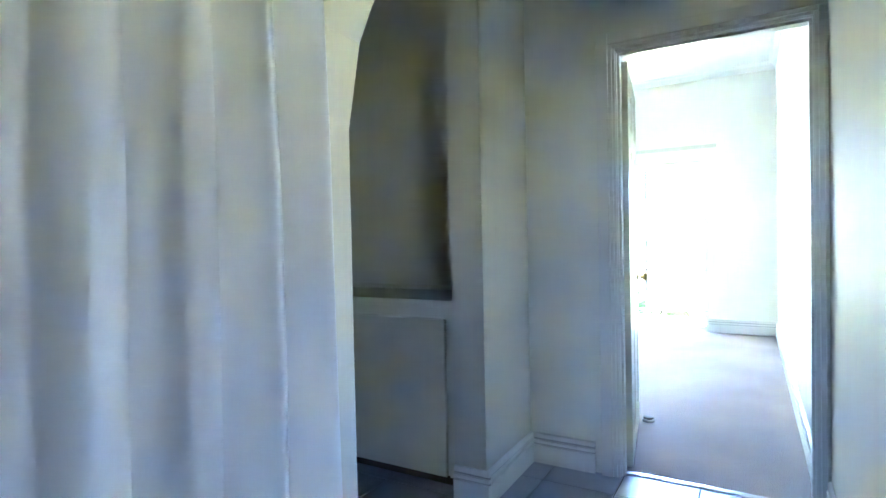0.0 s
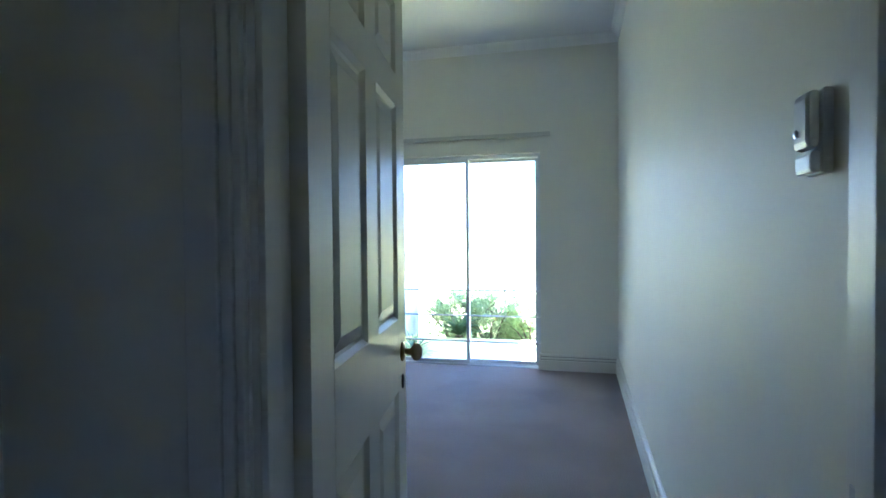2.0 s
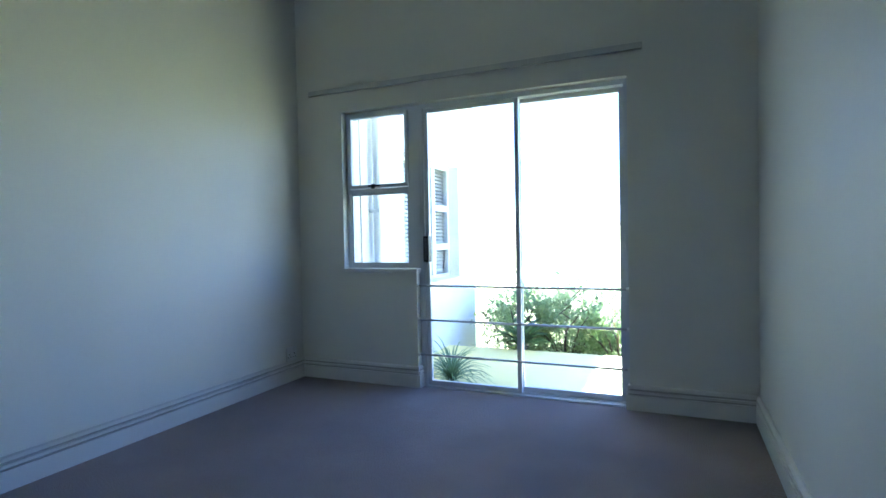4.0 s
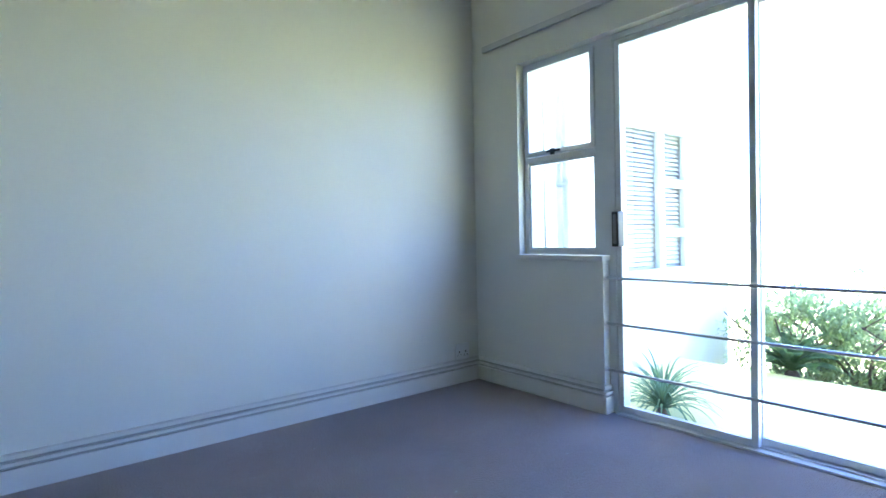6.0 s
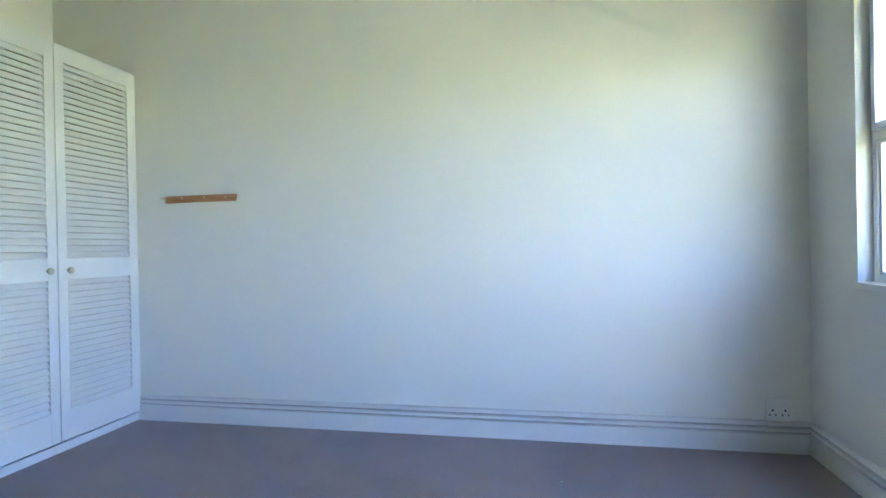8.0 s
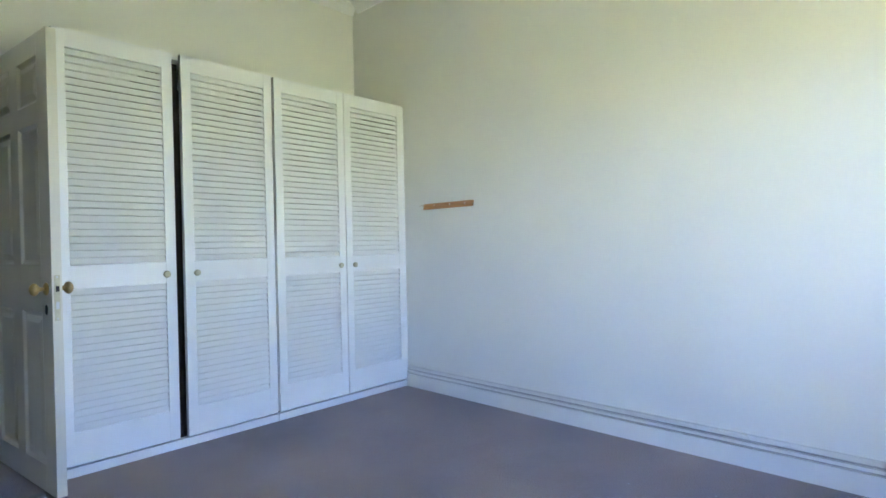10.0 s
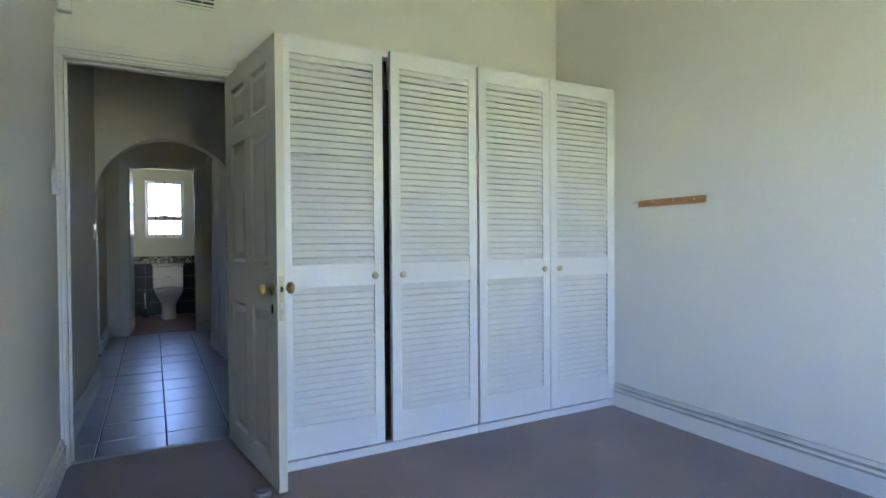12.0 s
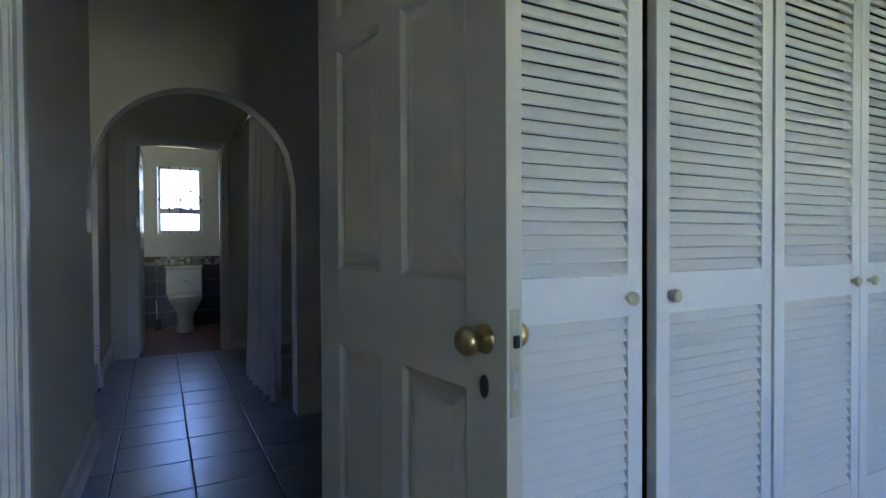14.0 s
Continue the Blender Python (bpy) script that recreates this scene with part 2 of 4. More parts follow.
# bedroom shell
structure("wall_left", boxes((-W - WT, -W, -0.3, L + WT, -0.3, H)), PAINT, "cream painted bedroom wall with slightly uneven plaster", "wall")
structure("wall_right", boxes((0.0, 0.24, -0.001, L + WT, -0.3, H)), PAINT, "cream painted plain bedroom wall beside the door", "wall")
structure("wall_window", boxes((-W, WX0, L, L + WT, -0.3, H), (WX0, SX0, L, L + WT, -0.3, SILL), (SX1, 0.0, L, L + WT, -0.3, H), (WX0, SX1, L, L + WT, LIN, H)),
          PAINT, "cream painted window wall with a stepped opening", "wall")
structure("wall_door", boxes((-W, DX0 - 0.045, -DT, 0, 0, H), (DX1 + 0.04, HX1, -DT, -0.002, 0, H), (DX0 - 0.045, DX1 + 0.04, -DT, 0, DH + 0.045, H)),
          PAINT, "cream painted wall round the bedroom doorway", "wall")
structure("floor_bedroom", boxes((-W, 0.0, 0.0, L + 0.05, -0.2, 0.0), (DX0, DX1, -0.05, 0.0, -0.2, 0.0)), CARPET, "dark grey-brown loop pile carpet", "carpet")
structure("ceiling_bedroom", boxes((-W - WT, 0.24, -DT, L + WT, H, H + 0.15)), CEIL, "white painted plaster ceiling", "ceiling")

# cove under the ceiling
COVE = [(0, 0), (0, -0.075), (0.008, -0.075), (0.02, -0.055), (0.042, -0.025), (0.062, -0.012), (0.07, 0)]
bm = bmesh.new()
sweep(bm, COVE, (-W, L, H), (0, L, H), (0, -1, 0))
sweep(bm, COVE, (-W, 0, H), (0, 0, H), (0, 1, 0))
sweep(bm, COVE, (-W, 0.07, H), (-W, L - 0.07, H), (1, 0, 0))
sweep(bm, COVE, (0, 0.07, H), (0, L - 0.07, H), (-1, 0, 0))
structure("trim_cornice", bm, CEIL, "plain white plaster cove cornice", "cornice")

# skirting boards with two grooves
SKIRT = [(0, 0), (0.022, 0), (0.022, 0.092), (0.003, 0.092), (0.003, 0.102), (0.022, 0.104), (0.022, 0.118), (0.003, 0.118), (0.003, 0.129), (0.018, 0.131), (0.013, 0.145), (0.007, 0.151), (0, 0.152)]


def skirting(a, b, out, name="baseboard"):
    board = structure(name, sweep(bmesh.new(), SKIRT, a, b, out), TRIM, "cream gloss skirting board with two grooves", "skirting board")
    # A thin grey strip in each groove imitates its shade along with dust.
    for z0, z1 in ((0.093, 0.1015), (0.119, 0.1285)):
        part("groove", sweep(bmesh.new(), [(0.0032, z0), (0.008, z0), (0.008, z1), (0.0032, z1)], a, b, out), SHADE_DUST, board, "grey line of painted shade and dust in the groove")


skirting((-W, 0.60, 0), (-W, L, 0), (1, 0, 0))
skirting((-W + 0.02, L, 0), (SX0, L, 0), (0, -1, 0))
skirting((SX0, L - 0.02, 0), (SX0, L + 0.055, 0), (1, 0, 0))
skirting((SX1, L, 0), (-0.02, L, 0), (0, -1, 0))
skirting((SX1, L - 0.02, 0), (SX1, L + 0.055, 0), (-1, 0, 0))
skirting((0, 0.02, 0), (0, L, 0), (-1, 0, 0))

# hall shell
bm = boxes((HX1, 0.24, AY, -0.001, -0.2, H))
for v in bm.verts:
    if v.co.x < 0.1 and v.co.y < -1:
        v.co.x = AX
box(bm, AX + 0.012, 0.24, AY - 0.14, AY, -0.2, H)
structure("wall_hall_right", bm, HALL_PAINT, "smooth greyish cream hall wall with a soft sheen", "wall")
structure("wall_hall_left", boxes((HX0 - 0.155, HX0, -0.655, -DT, 0, H)), HALL_PAINT, "short greyish cream wall stub beside the bedroom door", "wall")
structure("wall_recess_back", boxes((-2.85, HX0 - 0.155, -0.16, -DT, 0, H)), HALL_PAINT, "greyish cream back wall of the hall recess", "wall")
structure("wall_recess_left", boxes((-2.95, -2.85, BY - 0.12, -DT, 0, H)), HALL_PAINT, "plain end wall of the hall recess", "wall")
bm = bmesh.new()
arch_wall(bm, -1.085, AX + 0.012, H, 1.43, 0.535, -2.85, AX + 0.012, AY - 0.14, AY)
structure("wall_arch", bm, HALL_PAINT, "greyish cream hall wall with a round arch", "wall", smooth=False)
structure("wall_bathroom_door", boxes((-2.85, -0.925, BY - 0.12, BY, 0, H), (-0.105, 0.24, BY - 0.12, BY, 0, H), (-0.925, -0.105, BY - 0.12, BY, 2.065, H)), HALL_PAINT, "hall wall round the bathroom doorway", "wall")
# The opening is unseen and added, to throw daylight through the arch.
structure("wall_hall_back_right", boxes((0.07, 0.24, BY, -3.12, 0, H), (0.24, 0.78, -3.24, -3.12, 0, H), (1.06, 3.4, -3.24, -3.12, 0, H), (0.78, 1.06, -3.24, -3.12, 0, 0.95), (0.78, 1.06, -3.24, -3.12, 1.50, H)), HALL_PAINT, "pale hall wall with an added unseen opening that lights the recess", "wall")
# Another added, unseen opening at the passage end lights the curtain.
structure("wall_passage", boxes((0.24, 3.4, AY - 0.14, AY, 0, H), (3.3, 3.4, -3.12, AY - 0.14, 0, 0.95), (3.3, 3.4, -3.12, AY - 0.14, 1.60, H), (3.3, 3.4, -3.12, -2.74, 0.95, 1.60), (3.3, 3.4, -2.30, AY - 0.14, 0.95, 1.60)), HALL_PAINT, "plain passage wall with an added unseen opening that lights the curtain", "wall")
structure("ceiling_hall", boxes((-2.95, 3.4, BY - 0.12, -DT, H, H + 0.15)), CEIL, "white hall ceiling", "ceiling")
hall_floor = structure("floor_hall", boxes((-2.85, HX1, BY, -DT + 0.06, -0.2, -0.006), (HX1, 0.08, -3.12, AY - 0.14, -0.2, -0.006), (HX1, 0.07, BY, -3.12, -0.2, -0.006)), GROUT, "dark grouted bed of the hall tiles", "floor")
structure("step_passage", boxes((0.08, 3.3, -3.12, AY - 0.14, -0.2, 0.19), bevel=0.006), TILE, "dark tiled step up to the side passage", "step")


skirting((HX0, -DT, 0), (HX0, -0.655, 0), (1, 0, 0))
skirting((HX0 - 0.155, -0.655, 0), (HX0 + 0.02, -0.655, 0), (0, -1, 0))
skirting((HX0 + 0.02, -DT, 0), (DX0 - 0.125, -DT, 0), (0, -1, 0))
skirting((AX, AY, 0), (HX1, -DT, 0), (-1, 0, 0))
skirting((0.07, BY, 0), (0.07, -3.12, 0), (-1, 0, 0))
skirting((0.08, -3.12, 0.19), (3.2, -3.12, 0.19), (0, 1, 0))
skirting((-2.85, BY, 0), (-0.95, BY, 0), (0, 1, 0))

# bathroom shell
BB = -6.05
BWX0, BWX1 = -0.833, -0.320
structure("wall_bath_back", boxes((-1.9, BWX0, BB - 0.2, BB, -0.003, H), (BWX1, 0.5, BB - 0.2, BB, -0.003, H), (BWX0, BWX1, BB - 0.2, BB, -0.003, 1.20), (BWX0, BWX1, BB - 0.2, BB, 2.05, H)), PAINT, "white bathroom wall above dark tiles", "wall")
structure("wall_bath_sides", boxes((-2.0, -1.9, BB - 0.2, BY - 0.12, -0.2, H), (0.5, 0.6, BB - 0.2, BY - 0.12, -0.2, H)), PAINT, "plain bathroom side wall", "wall")
structure("floor_bathroom", boxes((-1.9, 0.5, BB - 0.19, BY, -0.2, -0.004)), REDFLOOR, "reddish brown polished bathroom floor", "floor")
structure("ceiling_bathroom", boxes((-2.0, 0.6, BB - 0.2, BY - 0.12, H, H + 0.15)), CEIL, "white bathroom ceiling", "ceiling")


# ---- door frame, bedroom door ----
def door_frame(name, x0, x1, y0, y1, top, casing_in=True, casing_out=True, wide=0.075, shut="in"):
    """Lining, stop and moulded casings round a doorway in a wall that runs along x from y0 to y1."""
    fr = tagged(empty(name), "cream gloss wooden door frame with moulded casing", "door frame", kind="structure")
    part("lining", boxes((x0 - 0.04, x0, y0, y1, 0, top + 0.04), (x1, x1 + 0.035, y0, y1, 0, top + 0.04), (x0, x1, y0, y1, top, top + 0.04)), TRIM, fr)
    s0, s1 = (y0 + 0.02, y1 - 0.048) if shut == "in" else (y0 + 0.048, y1 - 0.02)
    part("stop", boxes((x0, x0 + 0.012, s0, s1, 0, top), (x1 - 0.012, x1, s0, s1, 0, top), (x0 + 0.012, x1 - 0.012, s0, s1, top - 0.012, top), bevel=0.002), TRIM, fr)
    for on, y, s in ((casing_in, y1, 1), (casing_out, y0, -1)):
        if not on:
            continue
        rows = []
        for a, b, d in ((0.004, 0.018, 0.012), (0.018, 0.036, 0.018), (0.036, wide, 0.024)):
            ya, yb = sorted((y, y + s * d))
            rows += [(x0 - b, x0 - a, ya, yb, 0, top + b), (x0 - a, x1 + a, ya, yb, top + a, top + b)]
            if x1 + b < HX1 + 0.035:
                rows += [(x1 + a, x1 + b, ya, yb, 0, top + b)]
            else:
                rows += [(x1 + a, x1 + min(b, 0.031), ya, yb, 0, top + b)] if a < 0.031 else []
        part("casing", boxes(*rows, bevel=0.003), TRIM, fr)
    return fr


bed_frame = door_frame("door_frame_bedroom", DX0, DX1, -DT, 0.0, DH, wide=0.09)
part("striker_plate", boxes((DX1 - 0.002, DX1 + 0.001, -0.035, -0.012, 0.88, 0.94)), STEEL, bed_frame, "small metal striker plate")
tagged(link("threshold_strip", sweep(bmesh.new(), [(0, 0), (0.004, 0.005), (0.02, 0.007), (0.036, 0.005), (0.04, 0)], (DX0, -0.07, 0), (DX1, -0.07, 0), (0, 1, 0)), STEEL), "thin metal strip between tiles and carpet", "threshold")

PANELS = [(0.115, 0.355, 0.13, 0.80), (0.455, 0.695, 0.13, 0.80), (0.115, 0.355, 1.01, 1.63), (0.455, 0.695, 1.01, 1.63), (0.115, 0.355, 1.72, 1.925), (0.455, 0.695, 1.72, 1.925)]


def panel_door(name, m, label, knob=True, width=0.81):
    """A six-panel door; x runs along the leaf from the hinge, y through it."""
    d = tagged(empty(name, m), label, "door")
    k = width / 0.81
    T = 0.019
    part("stile", boxes((0, 0.115 * k, -T, T, 0.012, 2.02), bevel=0.0015), DOORPAINT, d)
    part("stile", boxes((0.695 * k, width, -T, T, 0.012, 2.02), bevel=0.0015), DOORPAINT, d)
    part("mullion", boxes((0.355 * k, 0.455 * k, -T, T, 0.13, 1.925)), DOORPAINT, d)
    for z0, z1 in ((0.012, 0.13), (0.80, 1.01), (1.63, 1.72), (1.925, 2.02)):
        rows = [(0.115 * k, 0.695 * k, -T, T, z0, z1)] if z0 in (0.012, 1.925) else [(0.115 * k, 0.355 * k, -T, T, z0, z1), (0.455 * k, 0.695 * k, -T, T, z0, z1)]
        part("rail", boxes(*rows), DOORPAINT, d)
    for a, b, z0, z1 in PANELS:
        a, b = a * k, b * k
        bm = bmesh.new()
        # moulded edge sloping in, then a raised field, on both faces
        for s in (-1, 1):
            rings = []
            for inset, y in ((0.0, T), (0.012, T - 0.010), (0.020, T - 0.012), (0.050, T - 0.003), (0.054, T - 0.003)):
                rings.append([bm.verts.new(p) for p in ((a + inset, s * y, z0 + inset), (b - inset, s * y, z0 + inset), (b - inset, s * y, z1 - inset), (a + inset, s * y, z1 - inset))])
            for r0, r1 in zip(rings, rings[1:]):
                for i in range(4):
                    j = (i + 1) % 4
                    bm.faces.new((r0[i], r0[j], r1[j], r1[i]))
            bm.faces.new(rings[-1])
        part("panel", bm, DOORPAINT, d)
    if knob:
        for s in (-1, 1):
            kn = part("knob", lathe(bmesh.new(), [(0.0, 0.062), (0.012, 0.061), (0.022, 0.056), (0.0275, 0.047), (0.026, 0.038), (0.018, 0.031), (0.010, 0.026), (0.009, 0.010), (0.0, 0.010)],
                            Matrix.Translation((width - 0.062, s * T, 0.905)) @ Euler((radians(-90 * s), 0, 0)).to_matrix().to_4x4(), 28), BRASS, d, "aged brass door knob", True)
            part("rose", lathe(bmesh.new(), [(0.029, 0.0), (0.029, 0.003), (0.024, 0.007), (0.014, 0.010), (0.0, 0.011)],
                 Matrix.Translation((width - 0.062, s * T, 0.905)) @ Euler((radians(-90 * s), 0, 0)).to_matrix().to_4x4(), 28), BRASS, d, "round brass knob rose", True)
            esc = bmesh.new()
            lathe(esc, [(0.015, 0.0), (0.015, 0.003), (0.011, 0.005), (0.0, 0.005)], Matrix.Translation((width - 0.062, s * T, 0.815)) @ Euler((radians(-90 * s), 0, 0)).to_matrix().to_4x4() @ Matrix.Diagonal((0.8, 1.5, 1, 1)), 20)
            part("escutcheon", esc, BLACK, d, "dark oval keyhole cover", True)
        lock = part("lock_plate", boxes((width - 0.0005, width + 0.002, -0.011, 0.011, 0.77, 0.965), bevel=0.001), PALEBRASS, d, "worn brass lock plate in the door edge")
        part("latch", boxes((width + 0.002, width + 0.009, -0.006, 0.006, 0.895, 0.918), bevel=0.002), DARK, lock)
        part("bolt", boxes((width + 0.002, width + 0.0035, -0.006, 0.006, 0.82, 0.85)), STEEL, lock)
        for z in (0.778, 0.957):
            part("screw", lathe(bmesh.new(), [(0.004, 0), (0.0035, 0.0012), (0, 0.0015)], Matrix.Translation((width + 0.002, 0, z)) @ Euler((0, radians(90), 0)).to_matrix().to_4x4(), 10), STEEL, lock)
    for z in (0.22, 1.0, 1.8):
        part("hinge", rod(bmesh.new(), (-0.004, 0.022, z - 0.05), (-0.004, 0.022, z + 0.05), 0.006, 10), BRASS, d)
    return d


DOOR_TURN = 97.6
panel_door("door_bedroom", pose(DX0 + 0.012, 0.002, 0.0, 0, 0, DOOR_TURN) @ Matrix.Translation((0, 0.0, 0)), "cream six-panel bedroom door standing wide open with brass knobs", width=0.83)

stop = tagged(empty("door_stop", pose(-0.822, 0.775, 0)), "chrome floor door stop beside the open door", "door stop")
part("base", lathe(bmesh.new(), [(0.036, 0.0), (0.036, 0.012), (0.033, 0.016), (0.028, 0.017)], steps=28), STEEL, stop, "chrome ring", True)
part("buffer", lathe(bmesh.new(), [(0.027, 0.017), (0.031, 0.019), (0.031, 0.027), (0.026, 0.031), (0, 0.032)], steps=28), RUBBER, stop, "grey rubber buffer", True)


# ---- wardrobes ----
WY, WTOP, WB = 0.605, 2.108, 0.045    # door front, top, foot
UP0, UP1, LO0, LO1 = 0.998, 2.022, 0.212, 0.888


def slat_mesh(width):
    bm = bmesh.new()
    box(bm, -width / 2, width / 2, -0.004, 0.004, -0.0179, 0.0179, bevel=0.002)
    bmesh.ops.rotate(bm, verts=bm.verts, cent=(0, 0, 0), matrix=Matrix.Rotation(radians(29), 3, "X"))
    me = bpy.data.meshes.new("slat")
    bmesh.ops.recalc_face_normals(bm, faces=bm.faces)
    bm.to_mesh(me)
    bm.free()
    me.materials.append(LOUVRE)
    return me


SLAT = slat_mesh(0.405)


def louvre_door(parent, x0, x1, knob_side, turn=0.0, hinge_left=True, z0=WB + 0.012):
    """A louvred leaf in the xz plane, front face at y = 0 of its own frame."""
    w = x1 - x0
    hx = x0 if hinge_left else x1
    d = empty("door")
    d.parent = parent
    d.matrix_local = pose(hx, 0, 0, 0, 0, turn) @ Matrix.Translation((-w * (0 if hinge_left else 1), 0, 0))
    st = 0.052
    part("stile", boxes((0, st, -0.032, 0, z0, WTOP), bevel=0.002), LOUVRE, d)
    part("stile", boxes((w - st, w, -0.032, 0, z0, WTOP), bevel=0.002), LOUVRE, d)
    for a, b in ((z0, LO0), (LO1, UP0), (UP1, WTOP)):
        part("rail", boxes((st, w - st, -0.031, -0.001, a, b)), LOUVRE, d)
    for a, b, n in ((UP0, UP1, 30), (LO0, LO1, 20)):
        for i in range(n):
            s = new("slat", SLAT)
            s.parent = d
            s.location = (w / 2, -0.014, a + (b - a) * (i + 0.5) / n)
            s.scale = ((w - 0.094) / 0.405, 1, 1)
    kx = w - 0.055 if knob_side > 0 else 0.055
    part("knob", lathe(bmesh.new(), [(0.007, 0), (0.007, 0.010), (0.017, 0.015), (0.0185, 0.020), (0.0175, 0.026), (0.013, 0.029), (0, 0.030)],
         Matrix.Translation((kx, 0, 0.937)) @ Euler((radians(-90), 0, 0)).to_matrix().to_4x4(), 12), PALEBRASS, d, "small pale brass octagonal knob")
    return d


def wardrobe(name, x0, x1, edges, label):
    u = tagged(empty(name, pose(0, WY, 0)), label, "wardrobe", group="louvred wardrobes along the wall")
    back = -WY + 0.004
    # Inside boards are coloured dark so the louvre gaps read as shaded.
    part("side_panel", boxes((x0, x0 + 0.018, back, -0.034, 0, WTOP - 0.005)), SHADE_KICK, u, "inside board coloured dark to imitate shade behind the slats")
    part("side_panel", boxes((x1 - 0.018, x1, back, -0.034, 0, WTOP - 0.005)), SHADE_KICK, u, "inside board coloured dark to imitate shade behind the slats")
    part("top_panel", boxes((x0 + 0.018, x1 - 0.018, back, -0.034, WTOP - 0.023, WTOP - 0.005)), LOUVRE, u)
    part("plinth", boxes((x0, x1, -0.052, -0.010, 0, WB), bevel=0.002), LOUVRE, u)
    part("bottom_panel", boxes((x0 + 0.018, x1 - 0.018, back, -0.054, WB - 0.02, WB)), SHADE_KICK, u, "inside board coloured dark to imitate shade behind the slats")
    part("back_panel", boxes((x0 + 0.018, x1 - 0.018, back, back + 0.006, WB, WTOP - 0.024)), SHADE_KICK, u, "inside board coloured dark to imitate shade behind the slats")
    # Added board whose dark colour shades the gap between the two doors.
    part("gap_board", boxes(((x0 + x1) / 2 - 0.045, (x0 + x1) / 2 + 0.045, back + 0.007, -0.10, WB, WTOP - 0.024)), SHADE_KICK, u, "added dark board that stands in for shade in the door gap")
    return u


# the unit in the corner, both doors shut
u = wardrobe("wardrobe", -3.118, -2.058, None, "white painted wardrobe with two closed louvred doors")
part("filler_strip", boxes((-3.138, -3.119, -0.04, -0.012, 0, WTOP)), LOUVRE, u)
louvre_door(u, -3.114, -2.583, +1, hinge_left=True)
louvre_door(u, -2.577, -2.062, -1, hinge_left=False)
# the unit by the bedroom door, one door a little proud
u = wardrobe("wardrobe", -2.054, -0.925, None, "white painted wardrobe with louvred doors, one slightly ajar")
louvre_door(u, -2.046, -1.513, +1, turn=1.2, hinge_left=True)
louvre_door(u, -1.472, -0.945, -1, hinge_left=False)


# ---- window and sliding door ----
FY = 4.375      # plane of the frames


def pane(parent, x0, x1, z0, z1, y, name="pane"):
    p = part(name, boxes((x0, x1, y - 0.003, y + 0.003, z0, z1)), GLASS, parent, "clear glass pane")
    p.visible_shadow = False
    return p


def frame_bars(x0, x1, z0, z1, w, y0, y1):
    return [(x0, x0 + w, y0, y1, z0, z1), (x1 - w, x1, y0, y1, z0, z1), (x0 + w, x1 - w, y0, y1, z0, z0 + w), (x0 + w, x1 - w, y0, y1, z1 - w, z1)]


win = tagged(empty("window_1"), "small white aluminium window with a top-hung upper sash", "window", kind="structure")
part("window_frame", boxes(*frame_bars(WX0 + 0.006, -2.178, SILL + 0.008, LIN - 0.004, 0.028, FY - 0.02, FY + 0.035), bevel=0.002), ALU, win)
part("transom", boxes((WX0 + 0.034, -2.206, FY - 0.022, FY + 0.033, 1.413, 1.448), bevel=0.002), ALU, win)
sash = part("sash", boxes(*frame_bars(WX0 + 0.028, -2.200, 1.452, LIN - 0.028, 0.026, FY - 0.034, FY + 0.01), bevel=0.002), ALU, win)
pane(sash, WX0 + 0.05, -2.222, 1.475, LIN - 0.05, FY - 0.01)
fixed = part("bead", boxes(*frame_bars(WX0 + 0.034, -2.206, SILL + 0.034, 1.414, 0.014, FY - 0.012, FY + 0.014), bevel=0.0015), ALU, win)
pane(fixed, WX0 + 0.046, -2.218, SILL + 0.045, 1.403, FY + 0.002)
hd = part("stay_handle", boxes((-2.53, -2.43, FY - 0.050, FY - 0.038, 1.460, 1.472), (-2.505, -2.475, FY - 0.046, FY - 0.034, 1.445, 1.482), bevel=0.003), BLACK, win, "dark metal casement handle")
tagged(link("window_sill", boxes((WX0 - 0.012, SX0 + 0.012, L - 0.022, FY - 0.02, SILL - 0.022, SILL + 0.006), bevel=0.003), TRIM), "thin painted window sill board", "window sill", kind="structure")
part("post", boxes((-2.176, -2.099, FY - 0.026, FY + 0.04, SILL + 0.008, LIN - 0.004), (SX0 + 0.002, -2.099, FY - 0.026, FY + 0.04, 0.0, SILL + 0.008), bevel=0.002), ALU, win)

slide = tagged(empty("sliding_door"), "tall white aluminium sliding door with two glass panels", "sliding door", kind="structure")
part("door_frame", boxes((-2.097, -2.077, FY - 0.03, FY + 0.075, 0.0, LIN - 0.004), (SX1 - 0.026, SX1 - 0.002, FY - 0.03, FY + 0.075, 0.0, LIN - 0.004),
     (-2.077, SX1 - 0.026, FY - 0.03, FY + 0.075, LIN - 0.036, LIN - 0.004), bevel=0.002), ALU, slide)
part("track", boxes((-2.077, SX1 - 0.026, FY - 0.05, FY + 0.075, 0.0, 0.010), (-2.077, SX1 - 0.026, FY - 0.012, FY - 0.006, 0.010, 0.018), (-2.077, SX1 - 0.026, FY + 0.042, FY + 0.048, 0.010, 0.018)), ALU, slide)
leaf = part("sliding_panel", boxes(*frame_bars(-2.075, -1.380, 0.016, LIN - 0.038, 0.03, FY - 0.024, FY + 0.006), bevel=0.002), ALU, slide)
pane(leaf, -2.051, -1.404, 0.04, LIN - 0.062, FY - 0.009)
leaf2 = part("fixed_panel", boxes(*frame_bars(-1.412, SX1 - 0.028, 0.016, LIN - 0.038, 0.03, FY + 0.03, FY + 0.06), bevel=0.002), ALU, slide)
pane(leaf2, -1.386, SX1 - 0.052, 0.04, LIN - 0.062, FY + 0.045)
